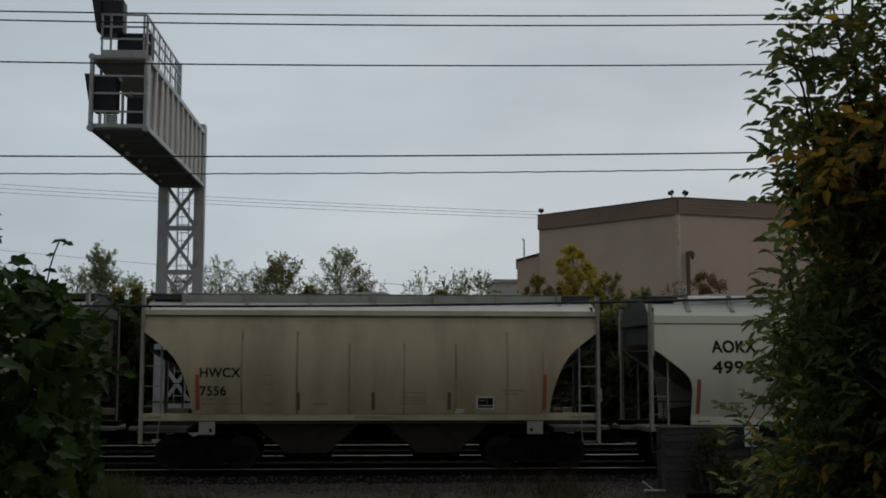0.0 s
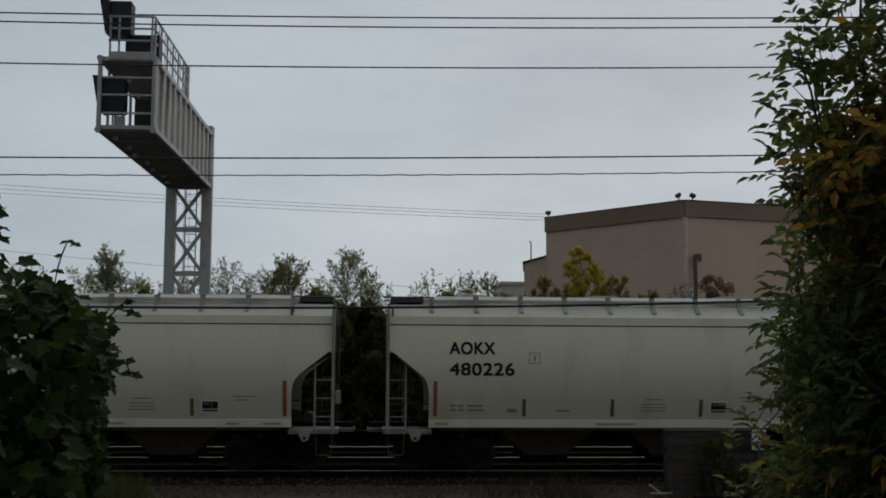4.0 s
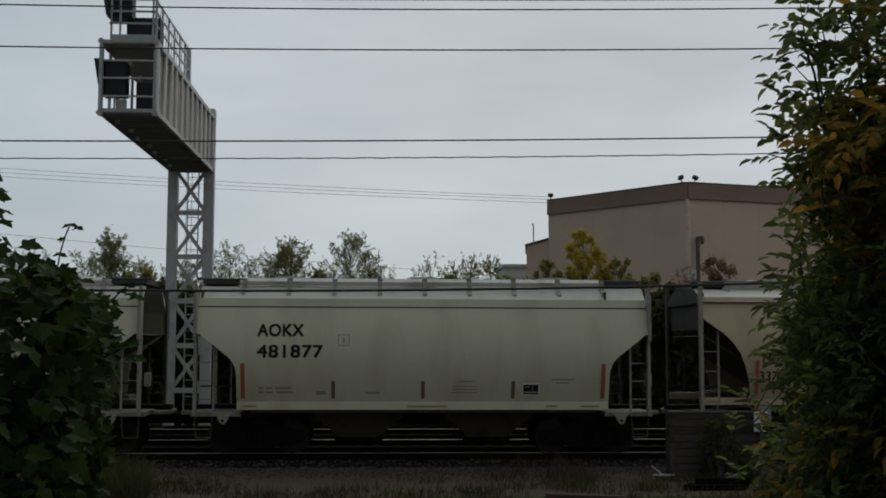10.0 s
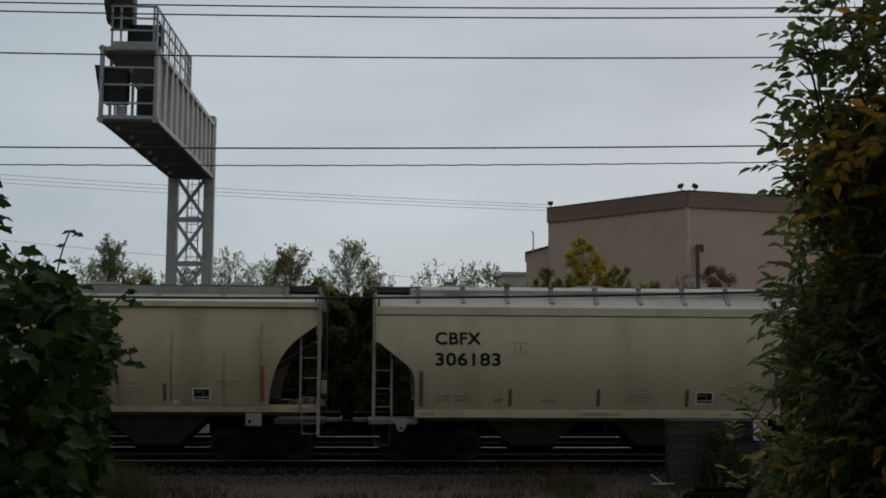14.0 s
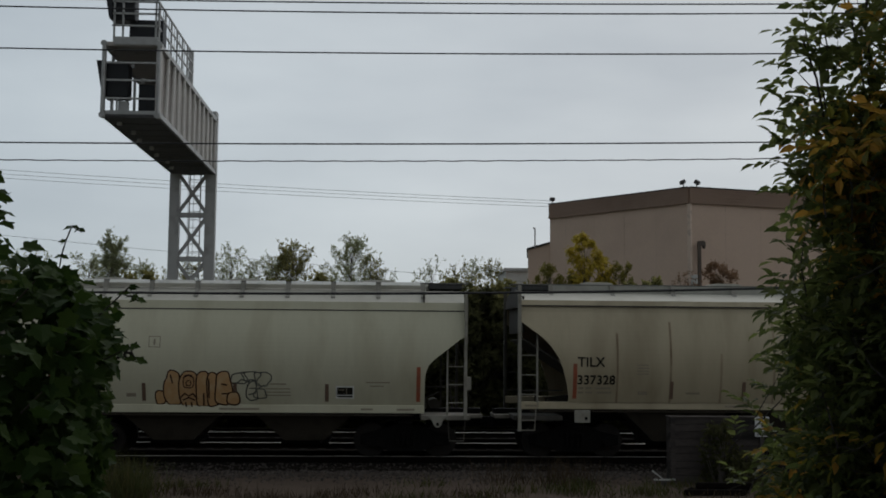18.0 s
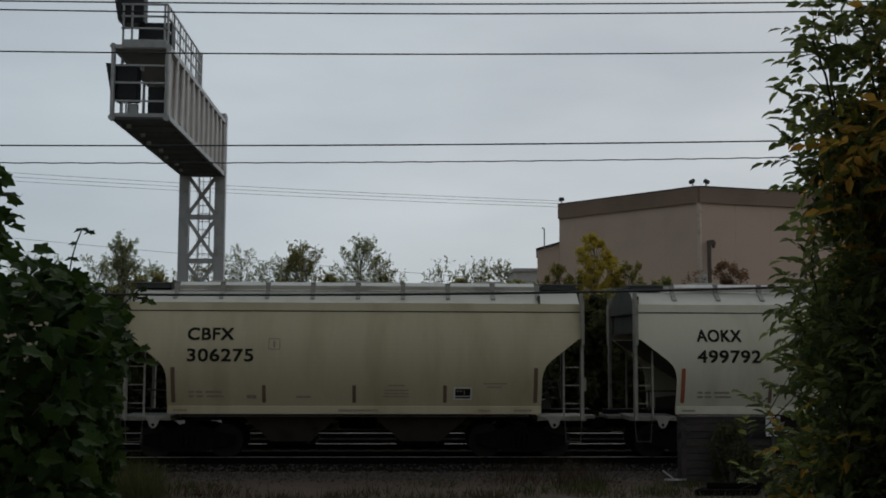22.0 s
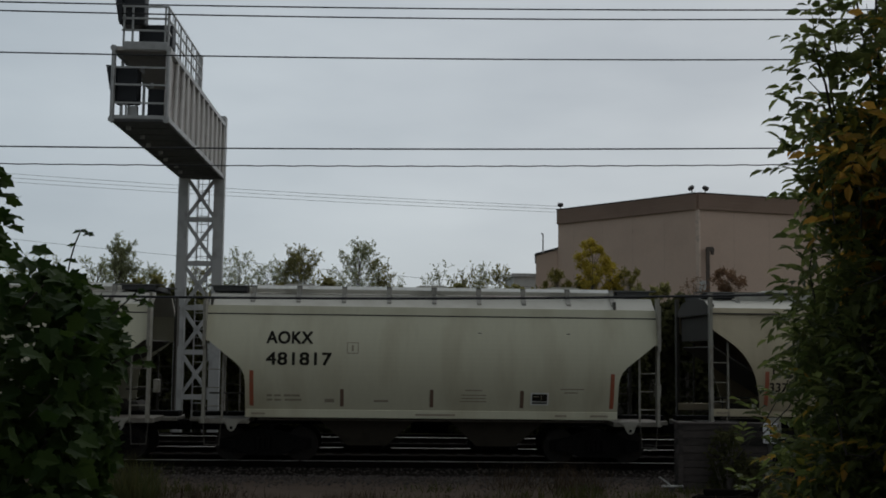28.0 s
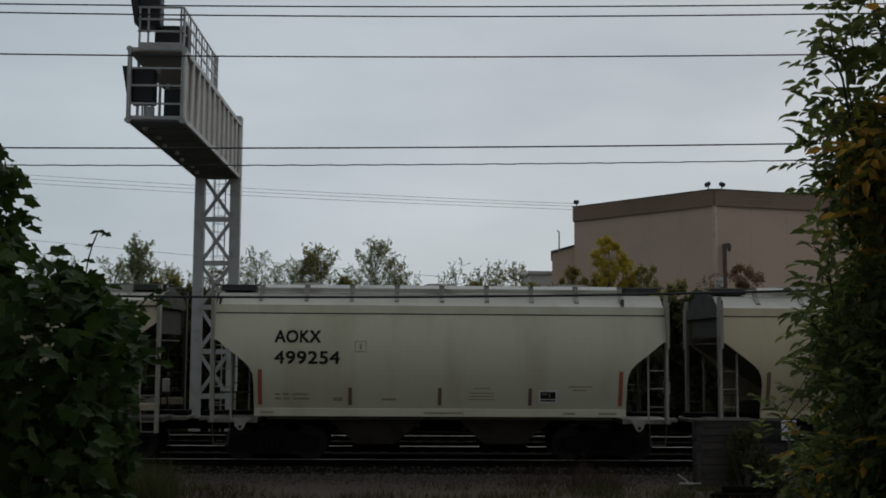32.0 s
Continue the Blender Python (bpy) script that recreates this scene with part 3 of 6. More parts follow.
def hopper_car(k, paint, mark, number, label, roof=None):
    d = KINDS[k]
    p = PAINT[paint]
    e, (s0, s1) = d["eave"], d["sill"]
    car = thing("covered_hopper_car", label, "freight car", group="cars of the freight train")
    CARS.append(car)
    for s in (-1, 1):
        part("side_sheet", shared("side_sheet_" + k, lambda: side_sheet(k)), p, car, at=pose(0, -1.6, 0) if s < 0 else pose(LONG, 1.6, 0, 0, 0, 180))
        band = shared("cornice_" + k, lambda: prism(B(), [(-0.045, e), (-0.04, e + 0.012), (0.0, e + d["band"]), (0.03, e + d["band"]), (0.03, e)], "x", 0.0, LONG))
        part("cornice", band, p, car, at=pose(0, -1.63, 0) if s < 0 else pose(LONG, 1.63, 0, 0, 0, 180))
        part("drip_edge", shared("drip_" + k, lambda: bx(B(), 0.0, LONG, -0.03, 0.03, e - 0.03, e)), DARK_METAL, car, at=pose(0, s * 1.64, 0))
        sx = d["sill_x"]
        part("side_sill", shared("sill_" + k, lambda: bx(B(), sx, LONG - sx, -0.035, 0.045, s0, s1, 0.012)), p, car, at=pose(0, s * 1.61, 0))
        part("sill_flange", shared("flange_" + k, lambda: bx(B(), sx + 0.3, LONG - sx - 0.3, -0.02, 0.09, s0 - 0.07, s0 - 0.035)), BAY_SHADE, car, at=pose(0, s * 1.58, 0))
    set_in = 0.95 if k == "angled" else 0.0              # the brake end's bulkhead stands back behind the corner posts
    part("roof", shared("roof_" + k, lambda: roof_shell(k, 0.03, LONG - 0.03 - set_in)), ROOF_WHITE, car)
    if set_in:
        for s in (-1, 1):
            part("eave_strip", shared("eave_strip", lambda: eave_strip(k)), ROOF_WHITE, car, at=pose(0, 0, 0) if s < 0 else pose(LONG, 0, 0, 0, 0, 180))
    part("hatch_coaming", shared("coaming_" + k, lambda: bx(B(), 0.9, LONG - 0.9, -0.42, 0.42, 4.3, 4.47, 0.02)), ROOF_WHITE, car)
    for at in (0.195, 0.5, 0.805):
        cover = shared("hatch_cover", lambda: prism(B(), [(-0.40, 4.46), (-0.42, 4.545), (-0.30, 4.575), (0.30, 4.575), (0.42, 4.545), (0.40, 4.46)], "y", -0.46, 0.46))
        part("hatch_cover", cover, ROOF_WHITE, car, at=pose(LONG * at, 0, 0))
    for x0 in (0.06, LONG - 0.92):
        part("end_walk", shared("end_walk", lambda: bx(B(), 0, 0.86, -1.0, 1.0, 4.33, 4.445)), GRATING_DARK, car, at=pose(x0, 0, 0))
    if k == "round":                                       # solid kick plates along the roof walks
        for s in (-1, 1):
            part("kick_plate", shared("kick_plate", lambda: bx(B(), 0.95, LONG - 0.95, -0.012, 0.012, 4.26, 4.455)), CORNICE, car, at=pose(0, s * 1.0, 0))
    first, step, count = d["brackets"]
    first, step = first * LONG, step * LONG
    for s in (-1, 1):
        board = part("running_board", shared("running_board", lambda: bx(B(), -0.12, LONG + 0.12, -0.2, 0.2, 4.46, 4.485)), GRATING, car, at=pose(0, s * 0.82, 0))
        if k == "angled":                                  # pale angle iron along each length of walk
            for i in range(count - 1):
                edge = shared("walk_edge", lambda: prism(B(), [(-0.075, 4.405), (-0.002, 4.492), (-0.002, 4.46), (-0.055, 4.405)], "x", 0.07, step - 0.07))
                part("walk_edge", edge, WALK_TRIM, board, at=pose(first + i * step, -0.2, 0) if s < 0 else pose(first + (i + 1) * step, 0.2, 0, 0, 0, 180))
        for i in range(count):
            br = shared("bracket", lambda: prism(B(), [(-0.56, 4.04), (-0.55, 4.085), (-0.36, 4.215), (-0.19, 4.31), (-0.19, 4.455), (-0.27, 4.455), (-0.30, 4.27), (-0.40, 4.15)], "x", -0.055, 0.055))
            x = first + i * step
            part("bracket", br, BRACKET, board, at=pose(x, 0, 0, 0, 0, 0) if s < 0 else pose(x, 0, 0, 0, 0, 180))
    for flip in (False, True):
        m = pose(LONG, 0, 0, 0, 0, 180) if flip else pose(0, 0, 0)
        part("slope_sheet", shared("slope_sheet", slope_sheet), SLOPE_SHADE, car, at=m)
        part("centre_web", shared("centre_web", lambda: prism(B(), [(0.9, 1.12), (0.9, 1.5), (2.3, 1.66), (2.3, 1.12)], "y", -0.02, 0.02)), END_SHADE, car, at=m)
        part("end_gear", shared("end_gear_%d" % flip, lambda: end_gear(flip)), END_SHADE, car, "air brake piping and fittings", m)
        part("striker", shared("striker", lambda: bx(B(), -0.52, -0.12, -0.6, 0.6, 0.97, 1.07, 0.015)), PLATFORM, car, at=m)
        part("end_sheet", shared("end_sheet", lambda: bx(B(), 0.10, 0.14, -1.56, 1.56, 3.2, 4.15)), SLOPE_SHADE if flip else END_SHADE, car, at=m @ pose(set_in if flip else 0.0, 0, 0))
        part("roof_end", shared("roof_end_" + k, lambda: roof_shell(k, 0.0, 0.027)), SLOPE_SHADE, car, at=m @ pose(set_in if flip else 0.0, 0, 0))
        part("end_platform", shared("platform_" + k, lambda: bx(B(), -0.12, 1.12, -1.6, 1.6, 0.98, 1.10, 0.01)), PLATFORM if k == "angled" else SLOPE_SHADE, car, at=m)
        part("coupler", shared("coupler", lambda: prism(B(), [(-0.70, -0.16), (-0.52, -0.2), (-0.45, -0.1), (0.3, -0.1), (0.3, 0.1), (-0.45, 0.1), (-0.5, 0.16), (-0.68, 0.05)], "z", 0.72, 0.98)), TRUCK_BLACK, car, at=m)
        truck(car, LONG - 1.5 if flip else 1.5)
        for s in (-1, 1):
            # far-side ladders get darker copies of the steel, for shade
            lad = part("ladder", shared("ladder_%s_%d" % (k, s), lambda: ladder_rails(k, s)), CAR_STEEL if (s < 0) != flip else (END_SHADE if flip or k == "round" else PLATFORM), car, at=m @ pose(0, s * 1.615, 0))
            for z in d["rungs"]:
                part("rung", shared("rung_" + k, lambda: tube(B(), (0, 0, 0), (d["rail_x"], 0, 0), 0.014, 6)), CAR_STEEL if (s < 0) != flip else END_SHADE, lad, at=pose(0, 0, z))
            part("stirrup", shared("stirrup_" + k, lambda: stirrup(k)), PLATFORM if k == "round" else END_SHADE, lad)
            if k == "angled":
                eye = B()
                prism(eye, [(0.42, 1.1), (1.0, 1.1), (0.86, 1.0), (0.80, 0.86), (0.74, 0.80), (0.67, 0.80), (0.61, 0.86), (0.56, 1.0)], "y", -0.03, 0.03)
                SHARED.setdefault("jack_eye", to_mesh("jack_eye", eye)) if "jack_eye" not in SHARED else eye.free()
                pad = part("jacking_pad", SHARED["jack_eye"], CAR_STEEL, car, at=m @ pose(0, s * 1.63, 0))
                part("hole", shared("pad_hole", lambda: tube(B(), (0.705, -0.035, 0.88), (0.705, 0.035, 0.88), 0.04, 10)), TRUCK_BLACK, pad)
            else:
                pad = part("jacking_pad", shared("pad_round", lambda: bx(B(), 1.42, 1.82, -0.03, 0.03, 0.93, 1.25, 0.01)), CAR_STEEL, car, at=m @ pose(0, s * 1.62, 0))
                part("hole", shared("pad_round_hole", lambda: bx(B(), 1.68, 1.75, -0.035, 0.035, 1.0, 1.08)), TRUCK_BLACK, pad)
    for cx in (4.08, LONG - 4.08):
        b = part("hopper_bay", shared("bay", lambda: bay(0)), BAY_SHADE, car, at=pose(cx, 0, 0))
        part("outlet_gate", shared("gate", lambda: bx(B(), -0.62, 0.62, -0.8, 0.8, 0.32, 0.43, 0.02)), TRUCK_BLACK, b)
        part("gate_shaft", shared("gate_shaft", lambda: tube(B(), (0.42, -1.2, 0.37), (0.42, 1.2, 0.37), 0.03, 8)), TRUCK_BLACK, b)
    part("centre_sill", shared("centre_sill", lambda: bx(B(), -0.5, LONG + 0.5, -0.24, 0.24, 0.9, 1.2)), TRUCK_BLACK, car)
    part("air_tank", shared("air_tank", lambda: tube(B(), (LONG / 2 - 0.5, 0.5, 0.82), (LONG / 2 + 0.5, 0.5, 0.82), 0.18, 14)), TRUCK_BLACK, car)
    wheel = B()
    for i in range(16):
        a, c = i * math.tau / 16, (i + 1) * math.tau / 16
        tube(wheel, (-0.05, 0.28 * math.cos(a), 0.28 * math.sin(a)), (-0.05, 0.28 * math.cos(c), 0.28 * math.sin(c)), 0.014, 5)
    for i in range(3):
        a = i * math.pi / 3
        tube(wheel, (-0.05, 0.28 * math.cos(a), 0.28 * math.sin(a)), (-0.05, -0.28 * math.cos(a), -0.28 * math.sin(a)), 0.012, 5)
    SHARED.setdefault("hand_brake", to_mesh("hand_brake", wheel)) if "hand_brake" not in SHARED else wheel.free()
    part("hand_brake", SHARED["hand_brake"], END_SHADE, car, at=pose(LONG + 0.02, -0.7, 1.9, 0, 0, 180))
    part("brake_box", shared("brake_box", lambda: bx(B(), 0.03, 0.17, -1.35, -1.05, 1.72, 2.06, 0.02)), CAR_STEEL, car, at=pose(LONG, 0, 0))
    # seams, reflectors and stencils on the near side
    worn = random.Random(number + paint)
    for x in d["seams"]:
        plate(car, "seam", SEAM_WORN if worn.random() < 0.55 else SEAM_FAINT, x - 0.026, x + 0.026, 1.44, worn.choice((2.7, 3.2, 3.5)))
    tall = MARK_BROWN if paint == "cream" else MARK_ORANGE
    rx = 1.2 if k == "angled" else 1.4
    zb = s1 + 0.085
    plate(car, "reflector", tall, rx - 0.05, rx + 0.05, zb, zb + 0.88, 0.006)
    plate(car, "reflector", tall, LONG - rx - 0.05, LONG - rx + 0.05, zb, zb + 0.88, 0.006)
    for x in ((3.45, 5.7, 7.98) if k == "angled" else (3.88, 5.75, 7.66)):
        plate(car, "reflector", MARK_BROWN, x - 0.045, x + 0.045, zb, zb + 0.44, 0.006)
    if k == "angled":
        px0, px1, pz0, pz1 = 8.20, 8.66, 1.51, 1.83
    else:
        px0, px1, pz0, pz1 = 8.34, 8.80, 1.56, 1.88
        plate(car, "small_plate", MARK_WHITE, 7.80, 8.04, 1.46, 1.56, label="small white plate with a worn line")
        plate(car, "stencil", MARK_FADED, 7.82, 8.02, 1.50, 1.52, 0.004)
    panel = plate(car, "inspection_panel", MARK_WHITE, px0, px1, pz0, pz1, 0.004, label="black inspection stencil with a white border")
    plate(panel, "field", MARK_BLACK, px0 + 0.038, px1 - 0.038, pz0 + 0.10, pz1 - 0.038, 0.010)
    plate(panel, "field", MARK_BLACK, px0 + 0.038, px1 - 0.038, pz0 + 0.036, pz0 + 0.076, 0.010)
    mid = (px0 + px1) / 2 + 0.04
    plate(panel, "line", MARK_FADED, mid - 0.008, mid + 0.008, pz0 + 0.12, pz1 - 0.06, 0.016)
    plate(panel, "line", MARK_FADED, px0 + 0.07, mid - 0.06, pz1 - 0.11, pz1 - 0.09, 0.016)
    za, zn, cap = d["font"]
    tx = 1.56 if k == "angled" else 1.47
    bold = 0.0105 if k == "angled" else 0.006
    if mark:
        w1 = {"AOKX": 1.14, "CBFX": 1.13, "TILX": 0.68, "HWCX": 0.98}[mark]
        w2 = (1.62 if k == "angled" else 0.95) * (1 if len(number) == 6 else 0.66)
        for me in single_letters(lettering(mark, w1, cap, bold)):
            part("letter", me, MARK_BLACK, car, at=on_side(tx, za, cap))
        for me in single_letters(lettering(number, w2, cap, bold)):
            part("numeral", me, MARK_BLACK, car, at=on_side(tx, zn, cap))
    rnd = random.Random(number or "0")
    lines = [(tx + 0.02, 0.82, zb + 0.24), (tx + 0.02, 0.86, zb + 0.13)]
    for x, w, z in lines:                                  # worn weight stencils, unreadable
        for j, (a, b) in enumerate(((0, 0.16), (0.22, 0.42), (0.52, 1.0))):
            plate(car, "stencil", MARK_FADED, x + a * w, x + b * w, z, z + 0.05)
    blocks = [(3.02, 0.24, zb + 0.10, 0.09), (4.25, 0.36, zb + 0.12, 0.05), (6.55, 0.42, zb + 0.42, 0.03), (6.45, 0.62, zb + 0.3, 0.025),
              (6.45, 0.62, zb + 0.22, 0.025), (6.42, 0.66, zb + 0.14, 0.025), (8.95, 0.6, zb + 0.47, 0.03), (9.05, 0.35, zb + 0.38, 0.03)]
    for x, w, z, h in blocks:
        plate(car, "stencil", MARK_FADED, x, x + w, z, z + h)
    zs = (s0 + s1) / 2 - 0.03
    for x, w in ((sx + 0.15, 0.35), (5.3, 1.0), (LONG - sx - 1.6, 0.3), (LONG - sx - 0.7, 0.45)):
        part("stencil", bx(B(), x, x + w, -1.65 - 0.006, -1.65 + 0.006, zs, zs + 0.05), MARK_FADED, car)
    if k == "angled":                                      # small square outline stencil
        for x0, x1, z0, z1 in ((3.56, 3.85, 2.76, 2.78), (3.56, 3.85, 3.02, 3.04), (3.56, 3.58, 2.76, 3.04), (3.83, 3.85, 2.76, 3.04), (3.68, 3.73, 2.82, 2.97)):
            plate(car, "stencil", MARK_FADED, x0, x1, z0, z1)
    else:
        for i in range(4):
            plate(car, "stencil", MARK_FADED, 2.98, 3.28, 2.16 + i * 0.075, 2.19 + i * 0.075)
    return car


GRATING_DARK = mat("walk_grating", (0.05, 0.05, 0.05), 0.8, vary=0.5, scale=5)
SEAM_WORN = mat("seam_worn", (0.21, 0.155, 0.10), 0.85, vary=0.5, scale=1.5, gloss=0.2, tint=(0.33, 0.265, 0.18), tint_at=(0.35, 0.6), bump=0)
SEAM_FAINT = mat("seam_faint", (0.30, 0.24, 0.165), 0.85, vary=0.4, scale=1.5, gloss=0.2, tint=(0.38, 0.31, 0.215), tint_at=(0.35, 0.6), bump=0)
TRAIN = [
    ("round", "tan", "", "1", "tan covered hopper car with rounded end openings, weathered"),
    ("round", "tan", "HWCX", "7556", "tan covered hopper car with rounded end openings and rust-stained panel seams"),
    ("angled", "white", "AOKX", "499394", "off-white covered hopper car with angled end openings and black lettering"),
    ("angled", "white", "AOKX", "480226", "off-white covered hopper car with orange reflectors and black lettering"),
    ("angled", "pale", "AOKX", "499897", "pale grey covered hopper car with angled ends and black lettering"),
    ("angled", "pale", "AOKX", "481877", "pale grey covered hopper car with dirt-streaked sides and black lettering"),
    ("round", "grey", "TILX", "337076", "dull tan covered hopper car with rounded end openings and small lettering"),
    ("angled", "cream", "CBFX", "306183", "cream-grey covered hopper car with angled ends and faded black lettering"),
    ("angled", "pale", "AOKX", "498506", "pale covered hopper car with orange graffiti low on its side"),
    ("round", "dull", "TILX", "337328", "dull grey-tan covered hopper car with rounded end openings and rusty seams"),
    ("angled", "cream", "CBFX", "306275", "cream-grey dirt-streaked covered hopper car with black lettering"),
    ("angled", "white", "AOKX", "499792", "clean off-white covered hopper car with black lettering"),
    ("angled", "pale", "AOKX", "482194", "pale grey covered hopper car with angled ends and orange reflectors"),
    ("angled", "pale", "AOKX", "481817", "pale grey covered hopper car with two small dents"),
    ("round", "dull", "TILX", "337118", "dull tan covered hopper car with rounded end openings and worn lettering"),
    ("angled", "pale", "AOKX", "499254", "pale grey covered hopper car with rust-streaked upper panel and black lettering"),
    ("angled", "cream", "CBFX", "", "cream-grey covered hopper car with angled ends, faintly streaked"),
    ("angled", "pale", "", "2", "pale grey covered hopper car with angled end openings"),
]


def graffiti(car):
    """Bubble shapes in orange with dark outlines, and a grey pair beside them; no letters."""
    def spray(name, outline, lift, material, parent, label=""):
        bm = prism(B(), outline, "y", FACE - lift - 0.003, FACE - lift)
        return part(name, swell(bm), material, parent, label)
    def band(name, pts, width, lift, material, parent, label=""):
        """A sprayed line of a given width along points."""
        bm = B()
        for (xa, za), (xb, zb) in zip(pts, pts[1:]):
            d = Vector((xb - xa, zb - za))
            n = Vector((-d.y, d.x)).normalized() * width / 2
            d = d.normalized() * width * 0.35
            prism(bm, [(xa - d.x + n.x, za - d.y + n.y), (xb + d.x + n.x, zb + d.y + n.y), (xb + d.x - n.x, zb + d.y - n.y), (xa - d.x - n.x, za - d.y - n.y)], "y", FACE - lift - 0.003, FACE - lift)
        return part(name, swell(bm), material, parent, label)

    def ring(name, pts, width, lift, material, parent):
        return band(name, pts + pts[:1], width, lift, material, parent)
    g = spray("graffiti", blob(3.86, 1.52, 0.13, 0.17, 0.05, 1), 0.002, SPRAY_ORANGE, car, "orange bubble shapes with brown outlines and a grey sprayed scrawl")
    ring("outline", blob(3.86, 1.52, 0.13, 0.17, 0.05, 1), 0.03, 0.004, SPRAY_DARK, g)
    shapes = [(4.16, 1.74, 0.2, 0.43, 0.10), (4.56, 1.72, 0.24, 0.46, 0.03), (4.93, 1.72, 0.2, 0.44, 0.05), (5.17, 1.72, 0.17, 0.42, 0.05), (5.42, 1.74, 0.21, 0.42, 0.08), (5.66, 1.5, 0.16, 0.16, 0.04)]
    for i, (x, z, a, b, wob) in enumerate(shapes):
        spray("bubble", blob(x, z, a, b, wob, i + 5), 0.006 + i * 0.006, SPRAY_ORANGE, g)
        ring("outline", blob(x, z, a, b, wob, i + 5), 0.032, 0.009 + i * 0.006, SPRAY_DARK, g)
    for x, z, a, b in ((4.56, 1.92, 0.13, 0.16), (4.56, 1.88, 0.06, 0.06)):
        ring("outline", blob(x, z, a, b, 0.03, 50), 0.024, 0.05, SPRAY_DARK, g)
    for pts in ([(4.36, 1.52), (4.46, 1.62), (4.56, 1.56), (4.66, 1.62), (4.76, 1.50)], [(4.42, 1.46), (4.56, 1.52), (4.70, 1.46)], [(4.48, 1.40), (4.49, 1.30)], [(4.62, 1.40), (4.63, 1.30)],
                [(4.44, 2.02), (4.56, 2.08), (4.68, 2.02)], [(4.12, 2.08), (4.17, 1.88)], [(4.93, 1.62), (4.93, 1.34)], [(5.06, 1.98), (5.06, 1.52)], [(5.38, 1.86), (5.5, 1.84)], [(5.38, 1.62), (5.52, 1.62)]):
        band("stroke", pts, 0.035, 0.05, SPRAY_DARK, g)
    for x, z, a, b, wob, seed in ((5.80, 2.0, 0.2, 0.13, 0.1, 30), (6.1, 2.06, 0.22, 0.12, 0.12, 31), (6.38, 2.0, 0.2, 0.17, 0.1, 32), (6.12, 1.7, 0.13, 0.26, 0.12, 33), (6.32, 1.62, 0.15, 0.12, 0.1, 34)):
        ring("scrawl", blob(x, z, a, b, wob, seed), 0.03, 0.004, SPRAY_GREY, g)
    for pts in ([(5.72, 1.86), (5.86, 1.98), (6.02, 1.92)], [(6.0, 1.84), (6.14, 1.96), (6.3, 1.86)], [(6.06, 1.76), (6.2, 1.76)], [(6.04, 1.6), (6.2, 1.64)], [(6.28, 1.76), (6.42, 1.84)]):
        band("scrawl", pts, 0.03, 0.006, SPRAY_GREY, g)


for k, paint, mark, number, label in TRAIN:
    hopper_car(k, paint, mark if number else "", number, label)
graffiti(CARS[8])
# the sheet stays smooth; each dent's shade is a thin black plate
for dx in (6.85, 9.1):
    plate(CARS[13], "dent", MARK_BLACK, dx, dx + 0.1, 3.30, 3.32, label="small dent shown by a flat black plate")


# ---- the signal gantry beyond the tracks, its arm reaching over them ----
def signal_head(parent, x, y, z):
    """A black signal housing with a raked target board and three hooded lamps that look down the track."""
    head = part("signal_head", bx(B(), 0.12, 0.72, -0.2, 0.3, 0.05, 1.02, 0.03), SIGNAL_BLACK, parent, "black signal housing with a raked target board", pose(x, y, z))
    part("target_board", prism(B(), [(-0.13, 1.05), (0.12, 1.04), (0.12, 0.06), (0.04, 0.08)], "y", -0.32, 0.42), SIGNAL_BLACK, head)
    for i in range(3):
        zz = 0.22 + i * 0.32
        xx = 0.04 - 0.17 * zz / 1.05
        hood = B()
        n = 10
        arc = [math.radians(-15 + j * 210 / n) for j in range(n + 1)]
        rim = [[hood.verts.new((u, r * math.cos(a), zz + r * math.sin(a))) for a in arc] for u, r in ((xx, 0.13), (xx - 0.03, 0.13), (xx - 0.03, 0.12), (xx, 0.12))]
        for p, q in zip(rim, rim[1:]):
            for j in range(n):
                hood.faces.new((p[j], p[j + 1], q[j + 1], q[j]))
        part("hood", hood, SIGNAL_BLACK, head)
        part("lens", tube(B(), (xx - 0.012, 0, zz), (xx + 0.05, 0, zz), 0.11, 16), LENS, head)
    return head


